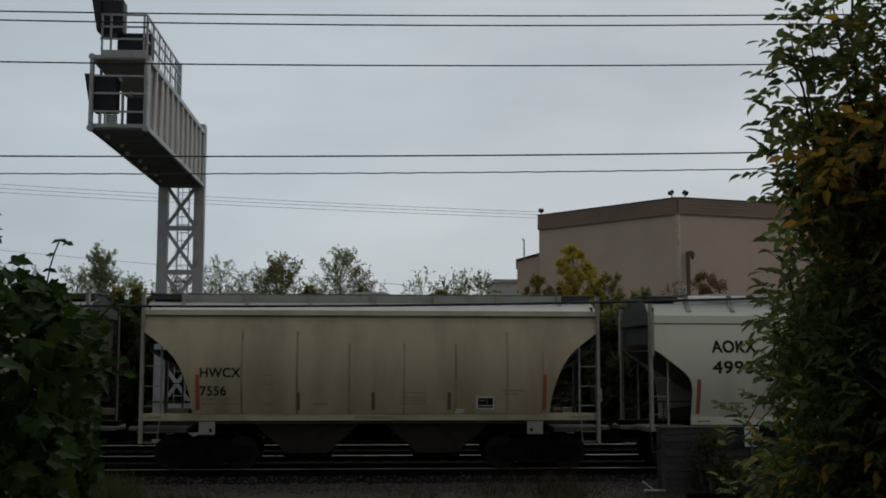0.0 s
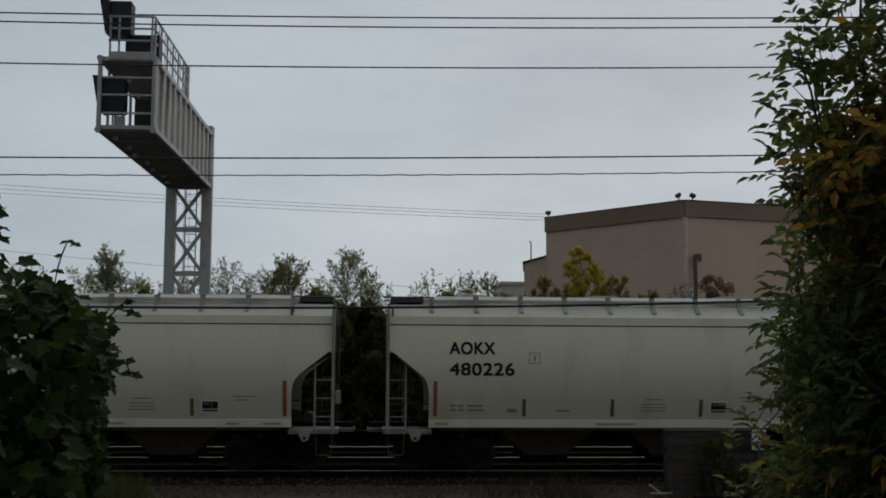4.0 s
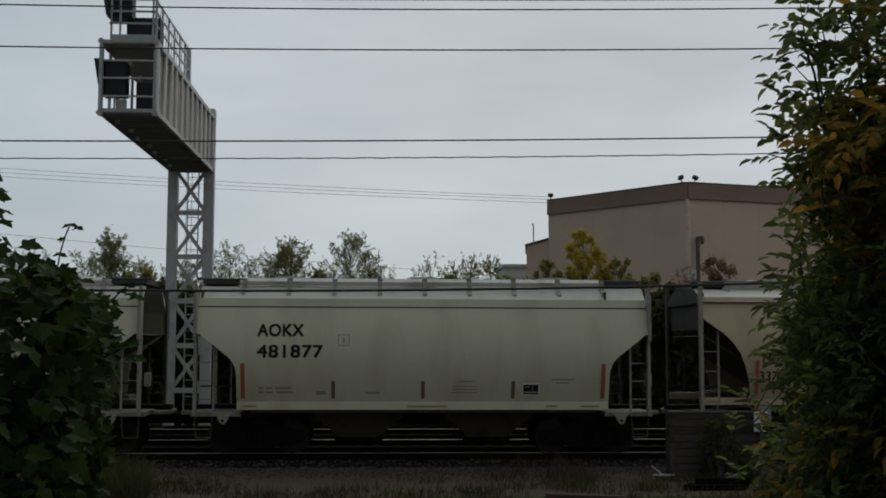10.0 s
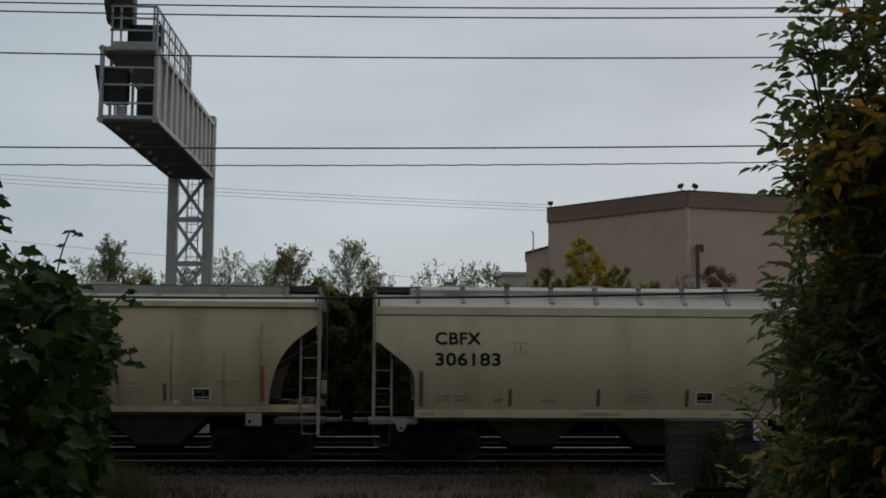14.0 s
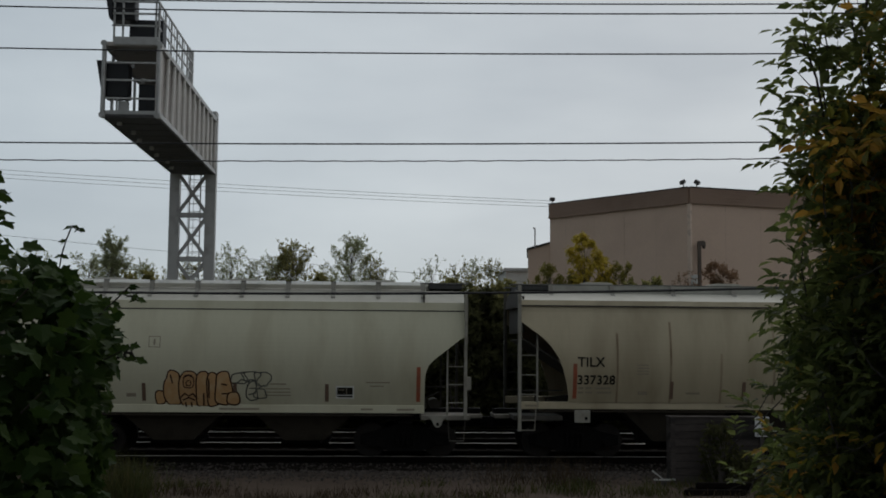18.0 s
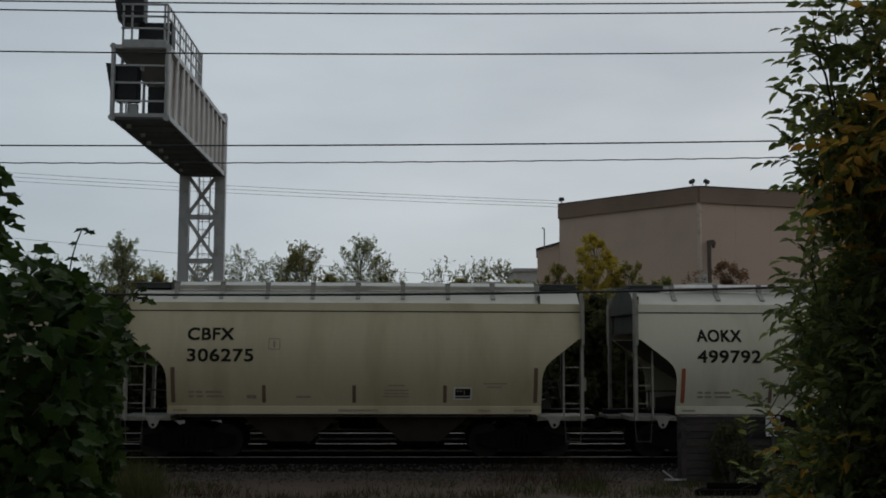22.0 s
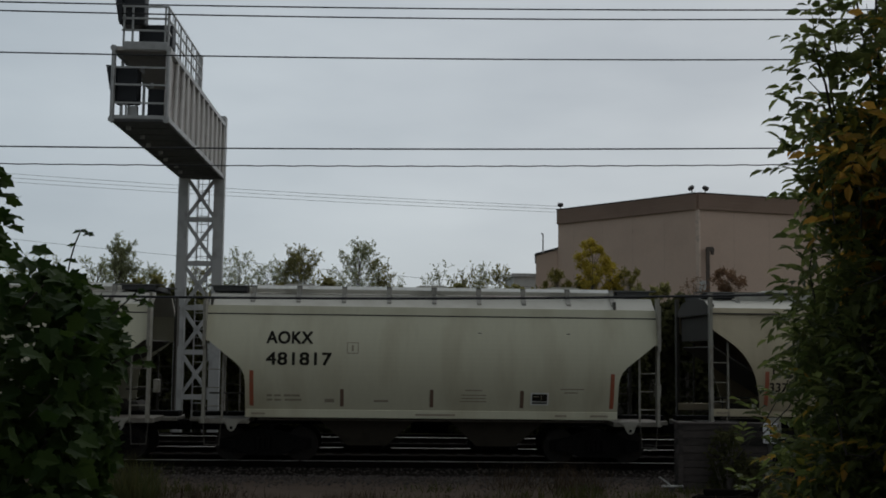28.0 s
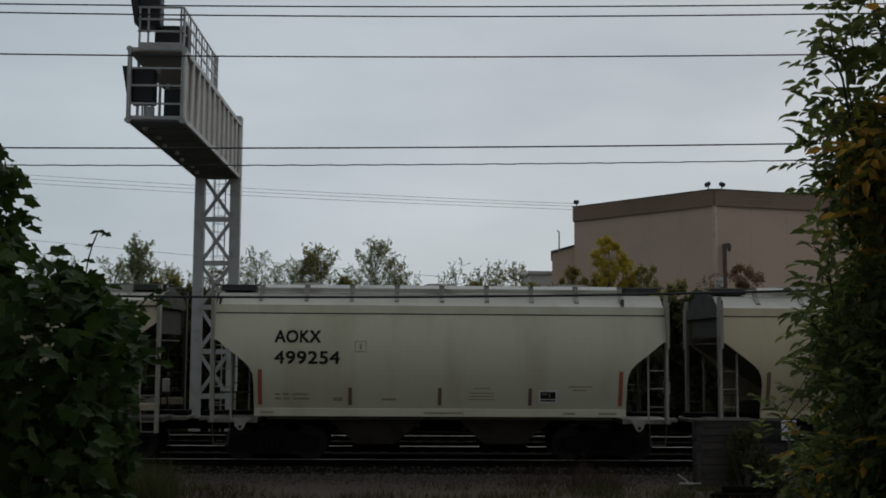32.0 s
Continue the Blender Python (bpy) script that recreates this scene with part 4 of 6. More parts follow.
def gantry():
    g = thing("signal_gantry", "galvanised steel cantilever signal gantry with a caged walkway and black signals", "signal gantry")
    xl, xr, y0, y1, base, top = -7.83, -6.21, 41.0, 42.3, -0.45, 11.3
    for x0, x1 in ((xl, xl + 0.31), (xr - 0.33, xr)):
        part("column", bx(B(), x0, x1, y0, y0 + 0.45, base, top + (0.35 if x1 == xr else 0), 0.015), GALV, g)
        part("flange", bx(B(), x0 - 0.02, x1 + 0.02, y0 - 0.02, y0 - 0.002, base, top), GALV, g)
    # ladder-like bracing of the mast, front and back
    bars = [9.40 - i * 1.61 for i in range(6)]
    for y in (y0 + 0.02,):
        for i, z in enumerate(bars):
            part("cross_bar", bx(B(), xl + 0.3, xr - 0.33, y, y + 0.1, z - 0.09, z + 0.09), GALV, g)
            if i < 5:
                for a, b in (((xl + 0.3), (xr - 0.33)), ((xr - 0.33), (xl + 0.3))):
                    part("brace", strut(B(), (a, y + (0.05 if a < b else 0.11), z - 0.1), (b, y + (0.05 if a < b else 0.11), z - 1.5), 0.13, 0.05), GALV, g)
    lad = part("ladder", B_ladder(-7.25, -6.85, 41.75, 0, 11.2), GALV, g)
    for i in range(36):
        part("rung", tube(B(), (-7.25, 41.75, 0.2 + i * 0.3), (-6.85, 41.75, 0.2 + i * 0.3), 0.015, 6), GALV, lad)
    for dx in (0.0, 0.25, 0.5, 0.75, 1.0):
        a = math.acos(1 - 2 * dx)
        part("cage_bar", tube(B(), (-7.3 + dx, 41.72 - 0.32 * math.sin(a), 5.0), (-7.3 + dx, 41.72 - 0.32 * math.sin(a), 10.4), 0.01, 5), GALV, lad)
    # the arm: a box walkway towards the near track
    f, z0, z1 = 30.7, 9.36, 11.27
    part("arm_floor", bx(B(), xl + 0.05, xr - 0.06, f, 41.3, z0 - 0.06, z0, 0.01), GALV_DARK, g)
    part("arm_roof", bx(B(), xl + 0.05, xr - 0.06, f, 41.2, z1, z1 + 0.12, 0.01), GALV_WARM, g)
    for x in (xl + 0.02, xr - 0.12):
        for z in (z0 - 0.06, z1 - 0.02):
            part("chord", bx(B(), x, x + 0.12, f - 0.02, 41.2, z, z + 0.14), GALV, g)
    part("end_plate", bx(B(), xl + 0.1, xr - 0.1, f - 0.02, f + 0.02, z0, z0 + 0.10), GALV, g)
    part("end_plate", bx(B(), xl + 0.32, xr - 0.1, f - 0.03, f + 0.02, z1 + 0.03, z1 + 0.26, 0.01), GALV, g)
    for x in (xl + 0.06, xr - 0.06):
        part("end_post", tube(B(), (x, f - 0.03, z0), (x, f - 0.03, z1 + 0.05), 0.05, 10), GALV, g)
        for z in (z0 - 0.03, z1 + 0.06):
            part("collar", tube(B(), (x, f - 0.07, z), (x, f + 0.06, z), 0.085, 12), GALV, g)
    n = 11
    for i in range(n + 1):
        y = f + 0.05 + i * (10.2 / n)
        part("upright", tube(B(), (xr - 0.05, y + 0.05, z0 + 0.05), (xr - 0.05, y + 0.05 + (0.22 if i in (1, 2) else 0), z1), 0.055, 10), GALV_LIGHT, g)
        part("upright", bx(B(), xl + 0.03, xl + 0.10, y, y + 0.09, z0 + 0.05, z1), GALV, g)
        if i < n:
            for j in range(2):                       # folded louvre sheets
                ya = y + 0.09 + j * 0.42
                fold = [(xr - 0.16, ya), (xr - 0.10, ya + 0.18), (xr - 0.10, ya + 0.26), (xr - 0.16, ya + 0.42), (xr - 0.168, ya + 0.42), (xr - 0.11, ya + 0.25), (xr - 0.11, ya + 0.19), (xr - 0.168, ya)]
                part("louvre", prism(B(), fold, "z", z0 + 0.06, z1), GALV_WARM, g)
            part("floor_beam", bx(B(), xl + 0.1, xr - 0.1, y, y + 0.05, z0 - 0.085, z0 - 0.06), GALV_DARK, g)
    for i in range(4):                               # rails across the open end
        z = z0 + (0.42, 0.93, 1.42, 0.02)[i]
        part("end_rail", bx(B(), xl + 0.08, xr - 0.05, f - 0.01, f + 0.03, z, z + 0.05), GALV, g)
    for i in range(7):
        part("work_lamp", tube(B(), (xl + 0.35 + 0.1 * (i % 2), f + 0.8 + i * 1.3, z0 - 0.16), (xl + 0.35 + 0.1 * (i % 2), f + 0.8 + i * 1.3, z0 - 0.06), 0.07, 10), GALV, g)
    # handrail on top
    h0, h1 = z1 + 0.12, z1 + 1.27
    for i in range(7):
        y = f + 0.05 + i * 0.9
        post = bx(B(), xr - 0.13, xr - 0.08, y, y + 0.05, h0, h1)
        part("rail_post", post, GALV, g)
    for z in (h0 + 0.45, h0 + 0.82, h1):
        part("handrail", bx(B(), xr - 0.125, xr - 0.085, f + 0.05, f + 5.5, z - 0.03, z + 0.02), GALV, g)
    for i in range(13):
        y = f + 0.25 + i * 0.42
        part("baluster", tube(B(), (xr - 0.105, y, h0), (xr - 0.105, y, h1), 0.012, 5), GALV, g)
    part("rail_gate", bx(B(), xr - 0.24, xr - 0.10, f + 5.65, f + 5.71, h0, h1 + 0.1), GALV, g)
    for x in (xl + 0.28, xl + 0.52, xr - 0.2):
        part("rail_post", bx(B(), x, x + 0.05, f, f + 0.05, h0, h1), GALV, g)
    for z in (h0 + 0.47, h0 + 0.81, h1):
        part("handrail", bx(B(), xl + 0.25, xr - 0.1, f, f + 0.04, z - 0.03, z + 0.02), GALV, g)
    # signals and cases
    signal_head(g, xl - 0.03, f + 0.4, z0 + 0.47)
    signal_head(g, xl + 0.12, f + 0.3, h0 + 0.60)
    signal_head(g, xl + 0.12, f + 5.0, z0 + 0.55)
    for x0, x1, ya, zz, hh in ((xr - 0.68, xr - 0.15, f + 0.4, z0 + 0.05, 0.88), (xl + 0.62, xr - 0.06, f + 0.45, h0 + 0.10, 0.66)):
        part("equipment_case", bx(B(), x0, x1, ya, ya + 0.5, zz, zz + hh, 0.02), SIGNAL_BLACK, g, "dark equipment case")
    for k in range(3):                               # small white cylinders under the cage roof, painted stand-ins for glimpses of sky
        part("work_lamp", tube(B(), (xl + 0.66 + 0.17 * k, f + 0.9 + 0.5 * k, z1 - 0.42 - 0.3 * k), (xl + 0.66 + 0.17 * k, f + 0.9 + 0.5 * k, z1 - 0.27 - 0.3 * k), 0.055, 10), SIGN_WHITE, g)
    part("conduit_box", bx(B(), xl + 0.5, xl + 0.72, f + 0.15, f + 0.3, z0 + 0.1, z0 + 0.4, 0.01), GALV, g)
    for x in (xl + 0.3, xl + 0.42):
        part("conduit", tube(B(), (x, f + 0.12, z0), (x, f + 0.12, z0 + 0.5), 0.03, 8), GALV, g)
    part("base", bx(B(), xl - 0.3, xr + 0.3, y0 - 0.3, y1 + 0.6, -0.6, -0.3, 0.03), PALE_WALL, g, "concrete footing")


def B_ladder(x0, x1, y, z0, z1):
    bm = B()
    for x in (x0, x1):
        bx(bm, x - 0.02, x + 0.02, y - 0.03, y + 0.03, z0, z1)
    return bm


gantry()


# ---- the warehouse ----
def warehouse():
    w = thing("warehouse", "large tan-panelled industrial warehouse with a ribbed brown metal fascia", "building")
    c, l = Vector((20.47, 73.8)), Vector((12.54, 83.85))
    r = c + Vector((0.962, 0.272)) * 46
    back = l + (r - c)
    top, low = 13.9, -0.45
    fz = 12.8

    def face(name, a, b, z0, z1, out, thick, material, label="", holder=None):
        d = (b - a).normalized()
        n = Vector((d.y, -d.x))
        if n.dot(Vector((0, -1)) + Vector((-0.3, 0))) < 0:
            n = -n
        p = [a + n * out, b + n * out, b + n * (out - thick), a + n * (out - thick)]
        return part(name, prism(B(), [q[:] for q in p], "z", z0, z1), material, holder or w, label)
    walls = [("wall", c, l), ("wall", c, r)]
    for name, a, b in walls:
        wl_ = face(name, a, b, low, fz, 0, 0.3, WALL_TAN)
        fa = face("fascia", a, b, fz, top, 0.14, 0.3, FASCIA, "ribbed brown metal fascia")
        for i in range(5):
            face("rib", a, b, fz + 0.07 + i * 0.21, fz + 0.15 + i * 0.21, 0.19, 0.05, FASCIA, holder=fa)
        face("coping", a, b, top, top + 0.06, 0.22, 0.5, DARK_METAL)
        steps = int((b - a).length / 2.8)
        for i in range(1, steps + 1):
            q = a + (b - a) * (i * 2.8 / (b - a).length)
            d = (b - a).normalized() * 0.02
            face("panel_joint", q - d, q + d, low, fz, 0.006, 0.004, FASCIA_JOINT, holder=wl_)
    part("corner_trim", prism(B(), [(c.x - 0.16, c.y - 0.02), (c.x + 0.02, c.y - 0.16), (c.x + 0.18, c.y + 0.0), (c.x, c.y + 0.1)], "z", low, fz), TRIM_TAN, w)
    part("wall", prism(B(), [l[:], (l + Vector((0.2, 0.25)))[:], (back + Vector((-0.2, 0.25)))[:], back[:]], "z", low, top), WALL_TAN, w)
    part("wall", prism(B(), [r[:], (r + Vector((0.3, 0)))[:], (back + Vector((0.3, 0)))[:], back[:]], "z", low, top), WALL_TAN, w)
    part("roof", prism(B(), [(c + Vector((0, 0.4)))[:], (r + Vector((-0.4, 0.1)))[:], (back + Vector((0, -0.3)))[:], (l + Vector((0.4, 0)))[:]], "z", top - 0.4, top - 0.2), DARK_METAL, w)
    # lean-to at the far corner
    plan = [(10.92, 84.3), (12.62, 84.0), (13.9, 91.6), (11.95, 91.9)]

    def slab(name, grow, lo, hi, material):
        bm = B()
        rise = (0.0, 0.5, 0.5, 0.0)
        at = [(x + grow * dx, y + grow * dy) for (x, y), (dx, dy) in zip(plan, ((-1, -1), (0, -1), (0, 1), (-1, 1)))]
        low_v = [bm.verts.new((*q, lo + (r_ if lo > 0 else 0))) for q, r_ in zip(at, rise)]
        top_v = [bm.verts.new((*q, hi + r_)) for q, r_ in zip(at, rise)]
        bm.faces.new(low_v[::-1])
        bm.faces.new(top_v)
        for i in range(4):
            bm.faces.new((low_v[i], low_v[(i + 1) % 4], top_v[(i + 1) % 4], top_v[i]))
        return part(name, bm, material, w)
    slab("lean_to", 0.0, low, 10.45, WALL_TAN)
    slab("lean_to_roof", 0.12, 10.455, 10.6, DARK_METAL)
    pole = part("mast", tube(B(), (11.4, 83.9, 10.6), (11.4, 83.9, 12.05), 0.05, 6), GALV, w)
    part("mast_arm", tube(B(), (11.4, 83.9, 12.05), (11.25, 83.9, 12.13), 0.05, 6), GALV, pole)
    # floodlights on the parapet
    for x, y, tilt in ((c.x - 0.35, c.y + 0.1, -25), (c.x + 0.55, c.y + 0.1, 25), (l.x + 0.15, l.y - 0.2, 0)):
        lamp = part("floodlight", tube(B(), (0, 0, 0), (0, 0, 0.28), 0.04, 6), DARK_METAL, w, at=pose(x, y, top + 0.04))
        part("lamp_head", bx(B(), -0.2, 0.2, -0.15, 0.15, 0.0, 0.24, 0.05), DARK_METAL, lamp, at=pose(0, 0, 0.24, -20, tilt, 0))
    # downpipe with a hopper head, and a vent box at its foot
    d = (r - c).normalized()
    q = c + d * 0.42 + Vector((0.2, -0.3))
    pipe = part("vent_pipe", bx(B(), q.x - 0.11, q.x + 0.11, q.y - 0.11, q.y + 0.11, low, 10.0, 0.02), DARK_TAN, w, "brown vent pipe with a bent cap")
    part("cap", prism(B(), [(q.x - 0.12, 9.95), (q.x - 0.1, 10.25), (q.x + 0.3, 10.3), (q.x + 0.42, 10.1), (q.x + 0.36, 9.75), (q.x + 0.24, 9.8), (q.x + 0.24, 9.98)], "y", q.y - 0.14, q.y + 0.14), DARK_TAN, pipe)
    part("wall_box", bx(B(), c.x + 0.05, c.x + 0.45, c.y - 0.35, c.y - 0.05, 7.3, 8.0, 0.04), PALE_WALL, w)
    return w


FASCIA_JOINT = mat("panel_joint", (0.57, 0.425, 0.335), 0.85)
TRIM_TAN = mat("trim_tan", (0.66, 0.52, 0.43), 0.8)
DARK_TAN = mat("pipe_brown", (0.11, 0.085, 0.07), 0.7)
warehouse()


def pale_block(x0, x1, y, top, depth=8):
    b = thing("distant_building", "small pale flat-roofed building far behind the trees", "building", pose(0, y, -0.45))
    part("wall", bx(B(), x0, x1, 0, depth, 0, top + 0.45), PALE_WALL, b)
    part("roof", bx(B(), x0 - 0.2, x1 + 0.2, -0.2, depth + 0.2, top + 0.45, top + 0.75), GALV, b)


pale_block(11.5, 14.5, 105, 10.25)
pale_block(-33.0, -30.5, 105, 9.6)

# ---- plants ----
ASH_LEAF = ((0, 0, 0), (0.35, 0.5, 0.06), (0.4, 0, -0.05), (0.35, -0.5, 0.06), (0.75, 0.3, 0.0), (0.78, 0, -0.12), (0.75, -0.3, 0.0), (1, 0, -0.22))
ASH_FACES = ((0, 2, 1), (0, 3, 2), (1, 2, 5, 4), (2, 3, 6, 5), (4, 5, 7), (5, 6, 7))


def maple_outline():
    pts = [(0.06, 0.0), (0.0, 0.16), (-0.02, 0.36), (0.14, 0.42), (0.24, 0.37), (0.36, 0.50), (0.52, 0.58), (0.56, 0.44), (0.57, 0.31), (0.68, 0.31), (0.80, 0.19), (0.9, 0.10), (1.0, 0.0)]
    return pts + [(x, -y) for x, y in reversed(pts[1:-1])]


MAPLE = maple_outline()
MAPLE_V = [(x, y, -0.12 * x * x + 0.18 * abs(y)) for x, y in MAPLE] + [(0.42, 0, -0.05)]
MAPLE_F = [(i, (i + 1) % len(MAPLE), len(MAPLE)) for i in range(len(MAPLE))]


def turn(fwd, up):
    """A matrix whose x runs along fwd and z close to up."""
    x = fwd / np.linalg.norm(fwd)
    y = np.cross(up, x)
    y = y / (np.linalg.norm(y) + 1e-9)
    return np.stack([x, y, np.cross(x, y)], 1)


FAR_LEAF = ((0, 0, 0), (0.5, 0.5, 0.12), (1, 0, -0.1), (0.5, -0.5, 0.12))
FAR_FACES = ((0, 1, 2, 3),)


class Leaves:
    """Collects many leaves into one mesh."""

    def __init__(self):
        self.v, self.f, self.n = [], [], 0

    def add(self, shape, faces, at, fwd, up, length, width):
        m = turn(np.asarray(fwd, float), np.asarray(up, float))
        pts = np.asarray(shape) * (length, width, length)
        self.v.append(pts @ m.T + at)
        self.f += [tuple(i + self.n for i in q) for q in faces]
        self.n += len(shape)

    def mesh(self, name, material):
        me = cloud_mesh(name, np.concatenate(self.v).tolist(), self.f)
        me.materials.append(material)
        return me


def compound(store, rng, at, fwd, size=1.0):
    """A compound leaf: pairs of leaflets down a drooping stalk."""
    fwd = np.asarray(fwd, float) / np.linalg.norm(fwd)
    n = rng.integers(2, 4)
    side = np.cross(fwd, (0, 0, 1))
    side /= np.linalg.norm(side) + 1e-9
    roll = rng.normal(0, 0.5)
    up = np.array((0, 0, 1.0)) + side * roll
    p = np.array(at, float)
    for i in range(n + 1):
        d = fwd + np.array((0, 0, -0.10 * i))
        d /= np.linalg.norm(d)
        p = p + d * 0.046 * size
        if i == n:
            store.add(ASH_LEAF, ASH_FACES, p, d + np.array((0, 0, -0.15)), up, 0.085 * size, 0.044 * size)
        else:
            for s in (-1, 1):
                store.add(ASH_LEAF, ASH_FACES, p, d * 0.7 + side * s * 0.75 + np.array((0, 0, rng.uniform(-0.35, 0.25))), up + rng.normal(0, 0.35, 3),
                          rng.uniform(0.058, 0.085) * size, rng.uniform(0.034, 0.045) * size)


def ash_tree():
    """The near tree: its crown's ragged edge faces the railway view."""
    rng = np.random.default_rng(11)
    tree = thing("ash_tree", "leafy young ash tree with dark green and yellowing leaves", "tree", pose(2.75, 5.35, -0.7))
    foot = np.array((2.75, 5.35, -0.7))
    tr = B()
    pts = [(0, 0, -0.1), (0.03, 0.02, 1.3), (-0.02, 0.04, 2.6), (0.05, 0.0, 4.0), (0.02, 0.05, 5.4)]
    for i, (p, q) in enumerate(zip(pts, pts[1:])):
        tube(tr, p, q, 0.085 - 0.017 * i, 10, 0.068 - 0.017 * i)
    part("trunk", tr, BARK, tree)
    zs = (1.2, 2.45, 2.55, 2.63, 2.74, 2.84, 2.95, 3.1, 3.25, 3.38, 3.46, 3.63, 3.70, 3.81, 3.97, 4.14, 4.26, 4.34, 4.45, 4.60, 4.75, 5.2, 5.8)
    xs = (1.62, 1.66, 1.66, 1.72, 1.88, 1.80, 1.71, 1.70, 1.74, 1.78, 1.96, 1.96, 1.79, 1.77, 1.70, 1.70, 1.77, 1.93, 2.02, 2.06, 2.07, 2.2, 2.5)
    green, gold, twigs = Leaves(), Leaves(), B()
    edge = []

    def shoot(tip, out, length, leaves, size, u, droop, keep):
        """One shoot: a thin stem set with drooping compound leaves."""
        z = tip[2]
        back = tip - out * length
        mid = (tip + back) / 2 + np.array((rng.normal(0, 0.02), rng.normal(0, 0.02), -0.03))
        tube(twigs, back - foot, mid - foot, 0.0045, 4, 0.0035)
        tube(twigs, mid - foot, tip - foot, 0.0035, 4, 0.0015)
        turned = u > 0 and ((3.5 < z < 4.7 and 0.3 < u < 1.1 and rng.random() < 0.78) or (z < 2.65 and u < 0.25 and rng.random() < 0.5) or rng.random() < 0.05)
        store = gold if turned else green
        s1 = np.cross(out, (0.3, 0.8, 0.2))
        s1 /= np.linalg.norm(s1)
        s2 = np.cross(out, s1)
        for j in range(leaves):
            p = back + (tip - back) * (j + 0.7) / leaves
            a = j * 2.4 + rng.uniform(0, 1)
            d = s1 * math.cos(a) + s2 * math.sin(a) + out * 0.5 + np.array((0, 0, droop))
            if keep and len(edge) < 260 and 2.2 < z < 5.0:
                edge.append((p - foot, d, turned))
            else:
                compound(store, rng, p - foot, d, size * rng.uniform(0.85, 1.1))
        compound(store, rng, tip - foot, out, size * 0.9)

    def edge_x(z, y):
        return np.interp(z, zs, xs) * (0.55 + 0.45 * y / 5.0)

    def unit(*d):
        d = np.array(d, float)
        return d / np.linalg.norm(d)

    # boughs that stand clear of the crown: tip, way, length, leaves
    for x, z, way, length, n in (
            (2.010, 4.71, (-0.05, 0.1, 1), 0.42, 7), (1.945, 4.66, (-0.35, -0.1, 0.9), 0.28, 5), (2.075, 4.65, (0.12, 0.1, 1), 0.24, 4),
            (1.915, 4.52, (-0.8, 0.1, 0.25), 0.24, 4), (1.945, 4.38, (-0.75, -0.1, 0.3), 0.2, 3), (2.105, 4.50, (0.3, 0.2, 0.8), 0.22, 3),
            (1.905, 4.28, (-0.85, 0.0, 0.3), 0.30, 4), (1.875, 4.16, (-0.9, 0.1, 0.05), 0.36, 5), (1.915, 4.03, (-0.85, -0.1, -0.05), 0.36, 5),
            (1.865, 3.92, (-0.8, 0.1, 0.1), 0.30, 5), (1.925, 3.76, (-0.7, 0.0, 0.25), 0.30, 5), (1.955, 3.66, (0.02, 0.0, 1), 0.36, 7),
            (1.930, 3.52, (-0.75, 0.1, 0.3), 0.30, 6), (1.900, 3.40, (-0.85, 0.0, 0.1), 0.30, 6), (1.910, 3.22, (-0.8, 0.1, 0.2), 0.30, 6), (1.880, 3.06, (-0.85, 0.0, 0.0), 0.34, 6), (1.870, 2.92, (-0.85, 0.1, -0.1), 0.34, 5)):
        shoot(np.array((x, 5.0 + rng.normal(0, 0.06), z)), unit(*way), length, n, 0.95, 0.0, -0.15, True)
    for p, q, r in (((2.09, 5.05, 3.85), (2.0, 5.02, 4.32), 0.008), ((2.0, 5.02, 4.32), (1.93, 5.0, 4.5), 0.006), ((2.13, 5.1, 3.8), (2.02, 5.05, 4.42), 0.006),
                    ((2.42, 5.25, 3.3), (2.09, 5.05, 3.85), 0.012), ((2.45, 5.25, 3.4), (2.30, 5.15, 4.6), 0.011), ((2.30, 5.15, 4.6), (2.33, 5.15, 5.2), 0.007),
                    ((2.48, 5.25, 3.7), (2.52, 5.15, 4.9), 0.010), ((2.30, 5.15, 4.2), (2.19, 5.1, 4.75), 0.006), ((2.3, 5.2, 2.9), (2.06, 5.08, 3.2), 0.008)):
        tube(twigs, np.array(p) - foot, np.array(q) - foot, r, 6, r * 0.7)
    # the crown in storeys, thinner towards the top: shoots, heights, depth
    # the last storey stands deep behind the others to block backlight
    for n, z0, z1, u0, spread, y0, dy, size in ((17, 4.36, 4.95, 0.16, 0.34, 5.1, 0.2, 0.9), (84, 3.68, 4.36, 0.24, 0.42, 5.1, 0.2, 0.9), (66, 3.6, 4.3, 0.6, 0.3, 5.3, 0.2, 0.9),
                                                 (125, 3.3, 4.05, 0.44, 0.4, 5.6, 0.3, 0.95), (400, 1.2, 3.66, 0.19, 0.42, 5.25, 0.28, 0.9), (300, 1.2, 3.45, 0.42, 0.5, 6.0, 0.35, 0.95)):
        for i in range(n):
            z, y = rng.uniform(z0, z1), y0 + rng.normal(0, dy)
            u = u0 + abs(rng.normal(0, spread))
            if 3.38 < z < 3.64 and u < 0.55 and rng.random() < 0.15:      # the gap under the upper boughs
                continue
            out = unit(-0.55 + rng.normal(0, 0.45), rng.normal(0, 0.4), 0.5 + rng.normal(0, 0.35))
            shoot(np.array((edge_x(z, y) + u, y, z)), out, rng.uniform(0.28, 0.5), 6, size, u, -0.12, u < 0.36)
            if i % 9 == 0 and u > 0.3:
                hub = np.array((2.74, 5.35, z - rng.uniform(0.5, 1.0)))
                tube(twigs, hub - foot, np.array((edge_x(z, y) + u, y, z)) - out * 0.4 - foot, 0.009, 5, 0.004)
